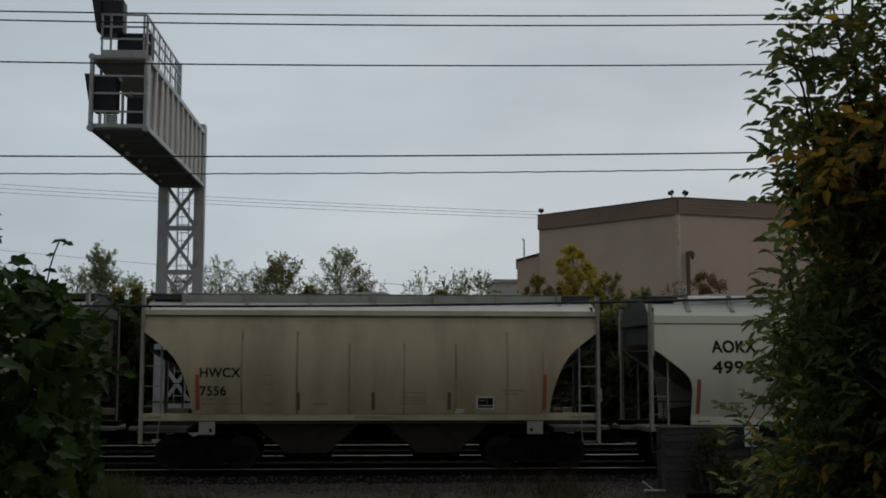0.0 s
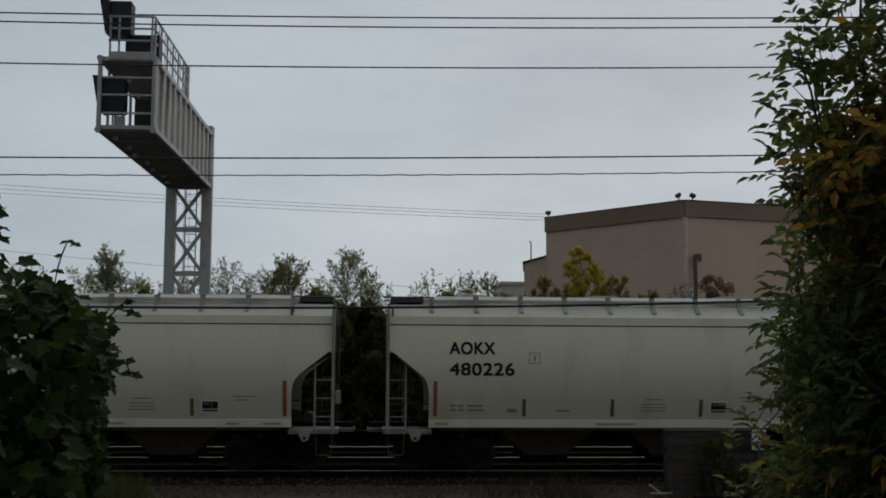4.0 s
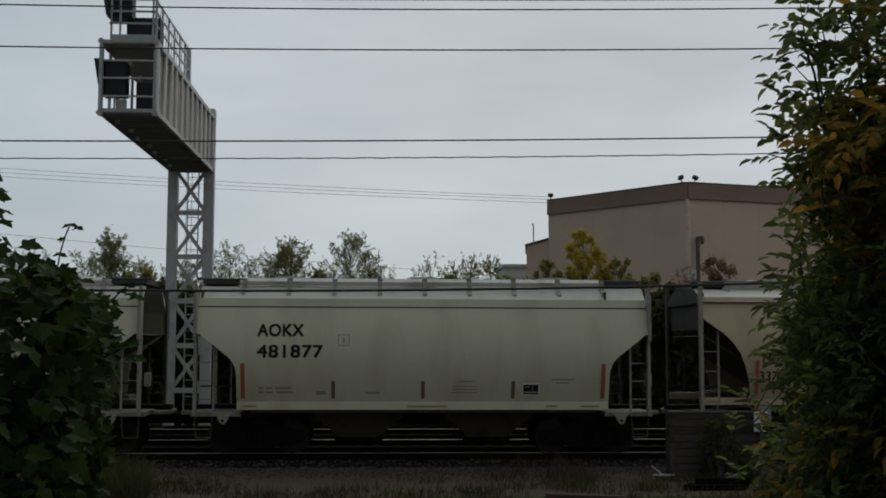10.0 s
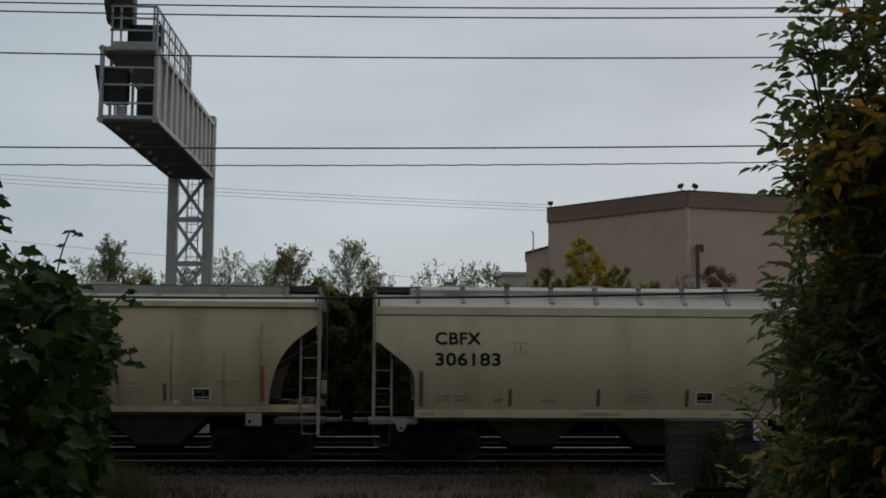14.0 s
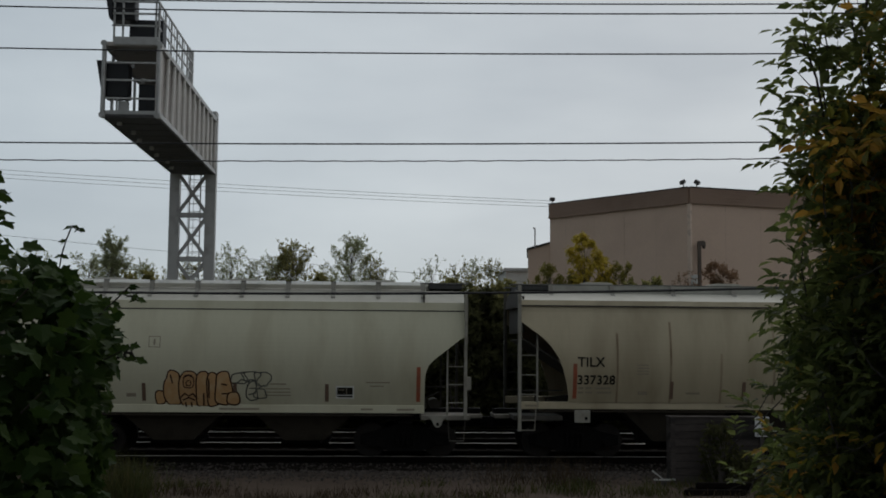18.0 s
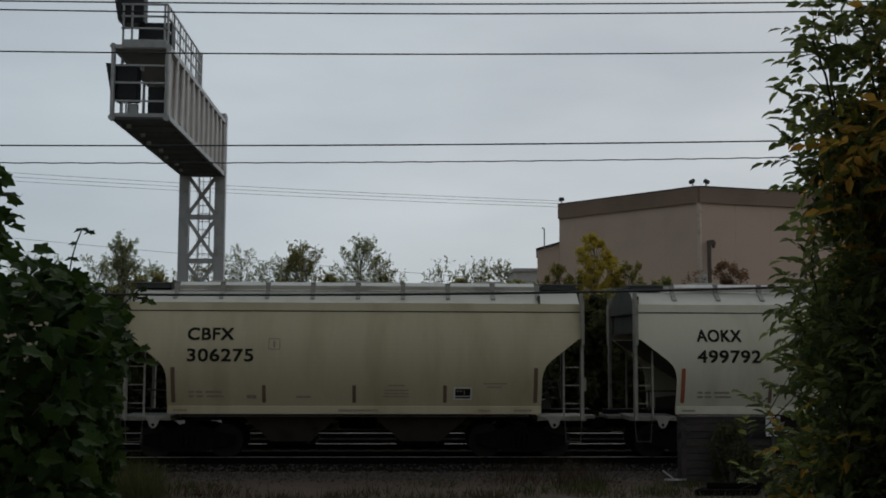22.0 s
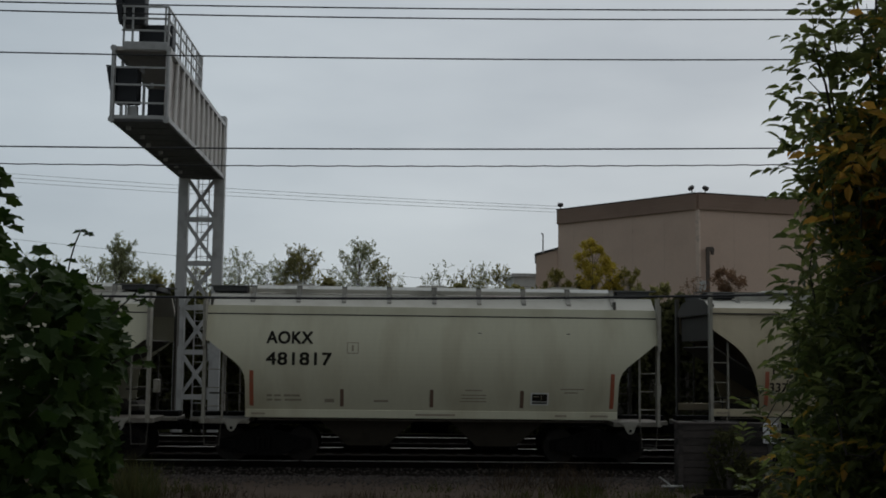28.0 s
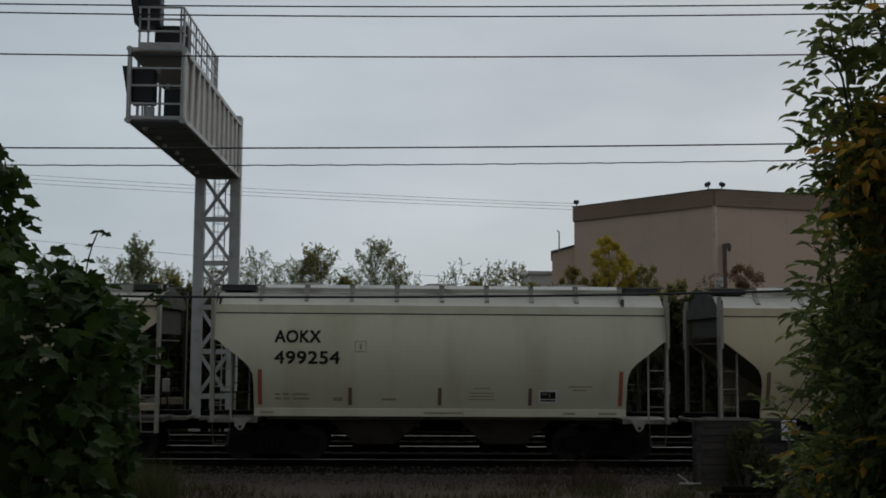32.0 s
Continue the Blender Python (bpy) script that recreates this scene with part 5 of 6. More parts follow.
    for i in range(800):                              # unseen crown above and beyond the trunk, added to shade the leaves in view
        a, r = rng.uniform(0, math.tau), 1.25 * math.sqrt(rng.random())
        x, y = 3.15 + r * math.cos(a), 5.2 + 1.1 * r * math.sin(a)
        z = max(3.06 + 0.44 * y, 5.2) + rng.random() * 2.0 * (1.25 - 0.5 * r) if x < 2.75 or i % 2 else rng.uniform(1.6, 5.5)
        if x < 0.47 * y:
            continue
        shoot(np.array((x, y, z)), unit(rng.normal(0, 0.5), rng.normal(0, 0.5), 0.6), rng.uniform(0.3, 0.5), 6, 0.95, 1.0, -0.15, False)
    crown = part("crown", green.mesh("crown", LEAF_ASH), LEAF_ASH, tree)
    tagged(crown, kind="stuff")
    turnc = part("crown", gold.mesh("crown", LEAF_YELLOW), LEAF_YELLOW, tree, "yellow and rust turning leaves")
    tagged(turnc, kind="stuff")
    tagged(part("twig_work", twigs, TWIG, tree), kind="stuff")
    sprays = []
    for i in range(5):                                # five leaf forms shared by the leaves along the edge
        s = Leaves()
        compound(s, rng, (0, 0, 0), (1, 0, 0.0), 0.95)
        sprays.append(s.mesh("leaf", LEAF_ASH))
    for i, (p, d, turned) in enumerate(edge):
        d = d / np.linalg.norm(d)
        q = Matrix(turn(d, (0.1, 0, 1)).tolist()).to_4x4()
        part("leaf", sprays[i % 5], LEAF_YELLOW if turned else LEAF_ASH, crown, at=Matrix.Translation(p) @ q)


def maple(name, label, foot, zs, xs, ys, count, zlo, zhi, seed, size, singles, inner=0.45, tops=((-9, 9), (9, 9))):
    """A near maple: lobed leaves massed behind a ragged edge."""
    rng = np.random.default_rng(seed)
    foot = np.array(foot)
    tree = thing(name, label, "tree", pose(*foot))
    tr = B()
    h = zhi - foot[2]
    tube(tr, (0, 0, -0.1), (0.05, 0, h * 0.5), 0.05, 9, 0.035)
    tube(tr, (0.05, 0, h * 0.5), (0.0, 0.05, h * 0.85), 0.035, 8, 0.012)
    part("trunk", tr, BARK, tree)
    store, twigs, edge = Leaves(), B(), []
    for i in range(count):
        z = rng.uniform(zlo, zhi)
        u = abs(rng.normal(0, inner)) if i % 3 else rng.uniform(0, 0.12)
        y = ys + rng.normal(0, 0.36)
        lump = 0.10 * noise.noise(Vector((z * 3.1, y * 2.6, seed)))
        x = np.interp(z, zs, xs) * (0.45 + 0.55 * y / ys) - u + lump
        if z > np.interp(x, *tops) + 0.08 * noise.noise(Vector((x * 5, y * 4, seed + 3))):
            continue
        p = np.array((x, y, z)) - foot
        fwd = np.array((0.4 + rng.normal(0, 0.8), rng.normal(0, 0.7) - 0.2, -0.45 + rng.normal(0, 0.45)))
        up = np.array((0.2 + rng.normal(0, 0.6), -0.3 + rng.normal(0, 0.6), 0.8))
        if i % 60 == 0:
            tube(twigs, p + np.array((-0.12, 0.1, -0.10)), p, 0.004, 5, 0.002)
        ln = size * rng.uniform(0.75, 1.15)
        if u < 0.1 and len(edge) < singles:
            edge.append((p, fwd, up, ln))
        else:
            store.add(MAPLE_V, MAPLE_F, p, fwd, up, ln, ln)
    crown = part("crown", store.mesh("crown", LEAF_MAPLE), LEAF_MAPLE, tree)
    tagged(crown, kind="stuff")
    tagged(part("twig_work", twigs, BARK, tree), kind="stuff")
    one = Leaves()
    one.add(MAPLE_V, MAPLE_F, np.zeros(3), (1, 0, 0), (0, 0, 1), 1, 1)
    leaf = one.mesh("leaf", LEAF_MAPLE)
    for p, fwd, up, ln in edge:
        q = Matrix(turn(fwd, up).tolist()).to_4x4()
        part("leaf", leaf, LEAF_MAPLE, crown, at=Matrix.Translation(p) @ q @ Matrix.Diagonal((ln, ln, ln, 1)))
    return tree, crown, foot


def sprig(tree, crown, foot, pts, leaf_size):
    """A single shoot with a few leaves that stands clear of the crown."""
    rng = np.random.default_rng(len(pts) * 7 + int(pts[0][2] * 10))
    tw = B()
    for p, q in zip(pts, pts[1:]):
        tube(tw, np.array(p) - foot, np.array(q) - foot, 0.0035, 5, 0.0028)
    part("sprig", tw, TWIG, tree)
    one = Leaves()
    for p in pts[1:]:
        for j in range(2):
            f = np.array((rng.choice((-1, 1)) * 1.0, rng.normal(0, 0.4), rng.normal(-0.25, 0.2)))
            one.add(MAPLE_V, MAPLE_F, np.array(p) - foot, f, (rng.normal(0, 0.3), -0.6, 0.7), leaf_size * rng.uniform(0.7, 1), leaf_size * rng.uniform(0.6, 0.9))
    part("sprig_leaves", one.mesh("sprig_leaves", LEAF_MAPLE), LEAF_MAPLE, tree)


def far_tree(name, label, x, y, top, width, material, count, seed, low=1.5, leaf=0.17, clumps=26, group="trees beyond the tracks", airy=0.5):
    """Trunk, limbs and a crown of leaf clumps with gaps."""
    rng = np.random.default_rng(seed)
    t = thing(name, label, "tree", pose(x, y, -0.45), group)
    top = top + 0.45
    low = low + 0.45
    tr = B()
    tube(tr, (0, 0, -0.1), (0, 0, top * 0.55), 0.11, 8, 0.07)
    tube(tr, (0, 0, top * 0.55), (rng.normal(0, 0.1), 0, top * 0.93), 0.07, 7, 0.015)
    part("trunk", tr, BARK_FAR, t)
    s, limbs = Leaves(), B()
    for c in range(clumps):
        h = (c + rng.random()) / clumps
        z = low + (top - low) * h
        w = width / 2 * math.sqrt(max(0.02, 1 - ((h - 0.42) / 0.62) ** 2)) * rng.uniform(0.75, 1.2)
        a = rng.uniform(0, math.tau)
        rr = w * math.sqrt(rng.random())
        cx, cy = rr * math.cos(a), rr * math.sin(a)
        tube(limbs, (cx * 0.25, cy * 0.25, max(0.3, z - 0.8 - rr * 0.4)), (cx, cy, z), 0.016, 5, 0.005)
        cr = rng.uniform(0.22, 0.5) * (1.1 - 0.45 * h) * (0.6 + width / 8)
        for i in range(int(count / clumps)):
            d = rng.normal(0, 1, 3)
            d *= (rng.random() ** airy) / np.linalg.norm(d) * cr
            p = np.array((cx, cy, z)) + d * (1, 1, 1.15)
            f = rng.normal(0, 1, 3)
            s.add(FAR_LEAF, FAR_FACES, p, f, rng.normal(0, 1, 3), leaf * rng.uniform(0.7, 1.4), leaf * rng.uniform(0.5, 0.9))
    tagged(part("limb_work", limbs, BARK_FAR, t), kind="stuff")
    crown = part("crown", s.mesh("crown", material), material, t)
    tagged(crown, kind="stuff")
    return t


def wispy_tree(x, y, top, width, material, limbs, leaves, seed, cone=0.0):
    """A slender tree: rising limbs, each with short twigs feathered with small leaves."""
    rng = np.random.default_rng(seed)
    t = thing("young_tree", "slender young tree with sparse feathery green foliage behind the tracks", "tree", pose(x, y, -0.45), "trees beyond the tracks")
    top, low = top + 0.45, 3.2
    tr = B()
    lean = rng.normal(0, 0.12)
    tube(tr, (0, 0, -0.1), (lean * 0.5, 0, top * 0.5), 0.09, 8, 0.06)
    tube(tr, (lean * 0.5, 0, top * 0.5), (lean, 0, top * 0.95), 0.06, 7, 0.01)
    part("trunk", tr, BARK_FAR, t)
    s, wood = Leaves(), B()
    for c in range(limbs):
        h = 1.0 if c == 0 else rng.random() ** 0.75
        z1 = low + (top - low) * h
        if cone:
            w = width / 2 * (1 - h * 0.92) ** cone
        else:
            w = width / 2 * math.sqrt(max(0.03, 1 - ((h - 0.45) / 0.60) ** 2))
        a, rr = rng.uniform(0, math.tau), w * rng.uniform(0.35, 1.1)
        tip = np.array((lean * h + rr * math.cos(a), rr * math.sin(a), z1))
        root = np.array((lean * h * 0.7, 0, max(1.2, z1 - 0.5 - 0.9 * rr - rng.uniform(0, 0.4))))
        tube(wood, root, tip, 0.014, 4, 0.004)
        for j in range(7):
            p = root + (tip - root) * rng.uniform(0.4, 1.0)
            d = (tip - root) / np.linalg.norm(tip - root) * 0.6 + rng.normal(0, 0.55, 3) + np.array((0, 0, 0.25))
            d = d / np.linalg.norm(d) * rng.uniform(0.16, 0.42)
            tube(wood, p, p + d, 0.005, 3, 0.003)
            for k in range(leaves):
                q = p + d * rng.uniform(0.25, 1.1) + rng.normal(0, 0.035, 3)
                s.add(FAR_LEAF, FAR_FACES, q, d / 0.3 + rng.normal(0, 0.8, 3), rng.normal(0, 1, 3), rng.uniform(0.07, 0.125), rng.uniform(0.045, 0.075))
    tagged(part("limb_work", wood, BARK_FAR, t), kind="stuff")
    tagged(part("crown", s.mesh("crown", material), material, t), kind="stuff")


ash_tree()
mz, mx = (1.0, 2.45, 2.88, 3.05, 3.15, 3.23, 3.30, 3.37, 3.44), (-1.10, -1.15, -1.14, -1.11, -1.12, -1.14, -1.21, -1.29, -1.43)
bush = maple("maple_sapling", "dense dark green maple sapling in full leaf", (-1.75, 4.75, -0.7), mz, mx, 4.5, 6200, 0.9, 3.49, 21, 0.072, 290, 0.45, ((-2.6, -1.7, -1.48, -1.27, -1.15, -1.0), (3.12, 3.25, 3.33, 3.43, 3.34, 3.24)))
sprig(*bush, [(-1.27, 4.4, 3.25), (-1.25, 4.4, 3.40), (-1.235, 4.4, 3.46), (-1.215, 4.4, 3.515), (-1.185, 4.4, 3.505)], 0.036)
sprig(*bush, [(-1.10, 4.4, 3.17), (-1.05, 4.4, 3.22), (-1.01, 4.4, 3.26), (-0.985, 4.4, 3.285)], 0.042)
sprig(*bush, [(-1.01, 4.4, 3.255), (-0.975, 4.4, 3.245), (-0.955, 4.4, 3.235)], 0.042)
sprig(*bush, [(-1.1, 4.5, 3.0), (-1.0, 4.5, 3.05), (-0.975, 4.5, 3.0)], 0.055)
lz, lx = (2.9, 3.30, 3.37, 3.45, 3.55, 3.7, 3.8, 3.9, 4.0, 4.1, 4.3), (-1.72, -1.70, -1.74, -1.68, -1.66, -1.64, -1.66, -1.68, -1.80, -1.86, -2.0)
maple("maple_tree", "dark green maple at the edge of the yard", (-2.35, 5.2, -0.7), lz, [x - 0.12 for x in lx], 5.0, 420, 3.2, 4.25, 33, 0.085, 60, 0.12)

SKYLINE = [  # x, top, width, limbs, leaves on a twig, olive, cone
    (-12.35, 8.05, 3.6, 118, 13, 0, 0.65), (-10.9, 6.9, 3.6, 75, 9, 0, 0), (-14.0, 7.2, 3.6, 75, 9, 0, 0), (-9.3, 6.9, 3.6, 68, 8, 1, 0), (-7.2, 7.7, 3.6, 75, 7, 0, 0), (-5.9, 7.15, 2.8, 57, 7, 0, 0),
    (-4.3, 7.75, 3.1, 112, 11, 1, 0), (-5.1, 7.35, 2.8, 62, 8, 0, 0), (-3.1, 6.95, 2.5, 45, 7, 0, 0), (-1.6, 8.1, 3.1, 92, 9, 0, 0), (-0.6, 7.3, 2.2, 62, 9, 1, 0), (0.3, 6.5, 2.0, 32, 6, 0, 0),
    (2.4, 7.0, 2.2, 42, 6, 0, 0), (3.5, 7.0, 2.5, 45, 6, 1, 0), (4.3, 7.2, 2.0, 42, 6, 0, 0), (4.95, 7.0, 1.8, 62, 9, 1, 0), (-16.6, 7.2, 4.5, 87, 10, 0, 0), (1.3, 6.3, 2.0, 30, 6, 0, 0),
]
for i, (x, top, wd, n, lv, olive, cone) in enumerate(SKYLINE):
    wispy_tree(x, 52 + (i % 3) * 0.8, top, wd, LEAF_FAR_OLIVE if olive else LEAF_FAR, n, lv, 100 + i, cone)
for i in range(31):
    x = -19.5 + i * 1.45
    far_tree("hedge_shrub", "dense dark green shrub in the hedge behind the tracks", x, 46.5 + (i % 2) * 1.3, 5.0 + 0.4 * math.sin(i * 2.1), 3.8, LEAF_HEDGE, 8500, 200 + i, -0.2, 0.27, 80, "hedge shrubs beyond the tracks", 0.5)
for i in range(22):
    x = -19.0 + i * 2.05
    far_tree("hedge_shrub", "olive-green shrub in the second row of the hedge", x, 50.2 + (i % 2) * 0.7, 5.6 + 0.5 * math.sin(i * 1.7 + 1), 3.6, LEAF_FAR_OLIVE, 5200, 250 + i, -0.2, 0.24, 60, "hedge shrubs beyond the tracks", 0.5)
far_tree("young_tree", "young tree with bright golden-green autumn leaves before the warehouse", 12.05, 66.5, 9.8, 3.0, LEAF_GOLD, 11000, 300, 2.6, 0.13, 130, airy=0.7)
far_tree("young_tree", "young tree with olive-green leaves before the warehouse", 13.15, 66.8, 8.5, 2.2, LEAF_GOLD, 6000, 301, 3.0, 0.13, 90, airy=0.7)
far_tree("young_tree", "small dark green tree before the warehouse", 9.95, 66.5, 8.0, 2.1, LEAF_GOLD_GREEN, 4600, 302, 3.0, 0.13, 80, airy=0.7)
far_tree("young_tree", "small green tree before the warehouse", 14.2, 66.6, 8.1, 2.3, LEAF_GOLD_GREEN, 4600, 303, 3.0, 0.13, 80, airy=0.7)
far_tree("young_tree", "low olive shrub before the warehouse", 11.0, 66.9, 7.4, 1.8, LEAF_GOLD_GREEN, 4200, 306, 3.0, 0.13, 70, airy=0.7)
far_tree("thin_tree", "small reddish-brown thin tree before the warehouse", 20.3, 67.0, 8.2, 2.6, LEAF_RUST, 3600, 304, 5.9, 0.12, 34)
far_tree("thin_tree", "nearly bare reddish shrub before the warehouse", 18.3, 67.0, 7.7, 1.6, LEAF_RUST, 500, 305, 5.0, 0.11, 26)


def tufts(name, label, material, n, seed, spread, tall, wide):
    """Blades of grass and weed over a strip of the verge."""
    rng = np.random.default_rng(seed)
    s = Leaves()
    for i in range(n):
        x, y = spread(rng)
        z = verge(y)
        s.add(((0, 0.5, 0), (0, -0.5, 0), (0.55, 0.35, -0.05), (0.55, -0.35, -0.05), (1, 0, -0.2)), ((0, 1, 3, 2), (2, 3, 4)), np.array((x, y, z)),
              (rng.normal(0, 0.35), rng.normal(0, 0.35), 1), (rng.normal(0, 1), rng.normal(0, 1), 0.1), tall * rng.uniform(0.5, 1.3), wide)
    me = s.mesh(name, material)
    tagged(new(name, me), label, "grass", kind="stuff")


def clumped(x0, x1, y0, y1, k, seed):
    r = np.random.default_rng(seed)
    cs = [(r.uniform(x0, x1), r.uniform(y0, y1)) for _ in range(k)]

    def pick(rng):
        c = cs[rng.integers(0, k)]
        return c[0] + rng.normal(0, 0.35), min(27.2, max(21.2, c[1] + rng.normal(0, 0.18)))
    return pick


far_tree("verge_shrub", "small leafy shrub growing against the equipment box", 7.7, 25.35, 1.35, 0.8, LEAF_HEDGE, 900, 400, 0.0, 0.10, 30, "verge plants")
far_tree("verge_shrub", "low green weed shrub beside the equipment box", 8.2, 25.1, 0.6, 0.9, LEAF_HEDGE, 800, 401, -0.1, 0.10, 30, "verge plants")
tufts("verge_grass", "rough green grass along the road verge", GRASS, 12000, 5, lambda r: (r.uniform(-11, 12), 22.9 - abs(r.normal(0, 0.6))), 0.13, 0.018)
tufts("dry_weeds", "brown dry weeds on the dirt strip beside the track", LEAF_DRY, 2200, 6, clumped(-10, 10, 22.4, 24.0, 42, 8), 0.24, 0.016)
tufts("tall_weeds", "tall brownish green weeds at the foot of the ballast", LEAF_DRY, 320, 7, clumped(2.8, 4.8, 24.6, 25.9, 7, 9), 0.65, 0.014)
tufts("tall_weeds", "tall green weeds beside the dirt strip", GRASS, 900, 8, clumped(-6.6, -4.9, 22.6, 24.6, 8, 10), 0.75, 0.016)
tufts("leafy_weeds", "low green weeds scattered on the dirt strip", GRASS, 1800, 12, clumped(-9, 9, 23.0, 25.2, 26, 13), 0.22, 0.02)
# ---- wires ----
def wire(name, label, p, q, r, sag, material, lean=0.0, n=24, twist=0.0):
    cu = bpy.data.curves.new(name, "CURVE")
    cu.dimensions, cu.bevel_depth, cu.bevel_resolution = "3D", r, 1
    sp = cu.splines.new("POLY")
    sp.points.add(n * (24 if twist else 1))
    m = len(sp.points) - 1
    for i, pt in enumerate(sp.points):
        u = i / m
        c = Vector(p).lerp(Vector(q), u)
        c.z -= sag * 4 * u * (1 - u)
        if twist:
            c.z += twist * math.sin(i * 0.42)
        pt.co = (*c, 1)
    ob = new(name, cu)
    cu.materials.append(material)
    bpy.context.view_layer.update()
    me = bpy.data.meshes.new_from_object(ob.evaluated_get(bpy.context.evaluated_depsgraph_get()))
    bpy.data.objects.remove(ob)
    me.name = name
    w = new(name, me)
    return tagged(w, label, "cable", "overhead wires")


def span(z_left, z_right, y, r, sag, label, twist=0.0, material=None):
    """A wire over the verge, held to two heights at x = -8 and x = 8.5, running on past both; sag: its curvature."""
    k = (z_right - z_left) / 16.5
    a, b = -34 + 8, -34 - 8.5
    left = z_left + k * a + sag * a * b
    a, b = 36 + 8, 36 - 8.5
    right = z_left + k * a + sag * a * b
    wire("power_line", label, (-34, y, left), (36, y, right), r, sag * 70 * 70 / 4, material or WIRE, n=60, twist=twist)


span(10.489, 10.748, 24.0, 0.016, 0.0007, "black overhead power line along the road")
span(10.294, 10.532, 24.0, 0.016, 0.0009, "black overhead power line along the road")
span(9.378, 9.617, 24.0, 0.016, 0.00075, "black overhead power line along the road")
span(7.332, 7.625, 24.0, 0.017, 0.00055, "black overhead power line along the road")
span(6.956, 7.256, 24.0, 0.013, 0.0006, "thin twisted overhead cable along the road", 0.0045)
wire("service_cable", "thick black service cable slung low along the road", (-34, 23.8, 5.235), (36, 23.8, 6.34), 0.029, 1.59, WIRE, n=60)
for a, b in ((15.8, 13.95), (15.2, 13.5), (15.5, 13.75), (11.0, 7.8)):
    k = (b - a) / 38.6
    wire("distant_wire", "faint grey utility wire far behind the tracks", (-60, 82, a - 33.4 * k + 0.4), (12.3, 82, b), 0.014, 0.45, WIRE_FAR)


def utility_pole(x):
    u = thing("utility_pole", "weathered wooden utility pole carrying the road's wires", "utility pole", pose(x, 24.25, -0.1), "utility poles")
    part("pole", tube(B(), (0, 0, -0.2), (0, 0, 12.0), 0.15, 12, 0.11), BARK, u)
    for z in (11.2, 10.3, 8.3, 7.7):
        part("crossarm", bx(B(), -0.06, 0.06, -0.5, -0.08, z - 0.06, z + 0.06, 0.01), BARK, u)


for px in (-34, 36):
    utility_pole(px)


# ---- the boarded equipment box beside the track, with its sign ----
def board_box():
    b = thing("equipment_box", "weathered grey boarded equipment box standing beside the track", "box", pose(6.62, 25.7, 0.0))
    w, dp, h = 2.2, 0.32, 1.5
    part("core", bx(B(), 0.03, w - 0.03, 0.03, dp, 0, h - 0.03), DARK_METAL, b)
    n = 9
    for i in range(n):
        z = i * h / n
        part("board", shared("box_board", lambda: bx(B(), 0, w, -0.02, 0.02, 0.0, h / n - 0.012, 0.006)), BOARD, b, at=pose(random.uniform(-0.015, 0.015), 0.012 + random.uniform(-0.006, 0.006), z))
        part("board", shared("box_side_board", lambda: bx(B(), -0.02, 0.02, 0.02, dp, 0.0, h / n - 0.012, 0.006)), BOARD, b, at=pose(0.01, 0, z))
    part("lid", bx(B(), -0.02, w + 0.02, -0.02, dp + 0.05, h - 0.03, h + 0.01, 0.01), BOARD, b)
    for x in (0.06, w - 0.06):
        part("corner_post", bx(B(), x - 0.05, x + 0.05, -0.05, -0.01, 0, h - 0.03), BOARD, b)


def warning_sign():
    s = thing("warning_sign", "small white warning sign with worn black print on a post", "sign", pose(8.66, 25.4, 0.0))
    part("post", bx(B(), -0.035, 0.035, -0.03, 0.03, -0.1, 1.5), DARK_METAL, s)
    p = part("panel", bx(B(), -0.165, 0.165, -0.045, -0.03, 1.08, 1.53, 0.004), SIGN_WHITE, s, "white printed sign panel")
    for z, h, a, c in ((1.475, 0.028, -0.13, 0.13), (1.30, 0.1, -0.02, 0.03), (1.23, 0.04, -0.07, 0.07), (1.175, 0.025, -0.14, 0.14), (1.135, 0.012, -0.12, 0.13), (1.11, 0.01, -0.13, 0.10)):
        part("print", bx(B(), a, c, -0.049, -0.044, z, z + h), MARK_BLACK, p)


def clutter():
    r = thing("steel_bracket", "pale bent steel bracket lying beside the equipment box", "scrap metal", pose(6.12, 25.3, 0.0))
    part("bar", strut(B(), (-0.02, 0, 0.32), (0.22, 0, 0.14), 0.03, 0.04), CHROME_DULL, r)
    part("bar", bx(B(), 0.02, 0.5, -0.03, 0.03, 0.10, 0.135), CHROME_DULL, r)
    part("foot", bx(B(), 0.2, 0.3, -0.05, 0.05, 0, 0.10), DARK_METAL, r)
    log = thing("timber", "old reddish-brown timber lying in the weeds", "timber", pose(4.1, 22.7, -0.14, 0, 3, 4))
    part("beam", bx(B(), -0.8, 0.8, -0.12, 0.12, 0, 0.18, 0.02), TIMBER, log)
    st = B()
    bmesh.ops.create_icosphere(st, subdivisions=3, radius=0.62)
    for v in st.verts:
        v.co *= 1 + 0.25 * noise.noise(v.co * 2.2)
        v.co.z *= 0.5
    rock = part("boulder", st, STONE_PALE, None, smooth=True, at=pose(3.1, 22.3, -0.3))
    tagged(rock, "pale brown boulder on the verge", "rock")
    junk = thing("rail_stack", "short rusty rail ends stacked beside the box", "scrap metal", pose(7.1, 23.7, -0.03))
    for i in range(3):
        part("rail_end", bx(B(), -0.7, 0.6, -0.06, 0.06, 0, 0.13, 0.02), RAIL_DARK, junk, at=pose(0.1 * i, 0.16 * i, 0.0))
    part("rail_end", bx(B(), -0.5, 0.7, -0.06, 0.06, 0, 0.13, 0.02), RAIL_DARK, junk, at=pose(0.1, 0.16, 0.131))


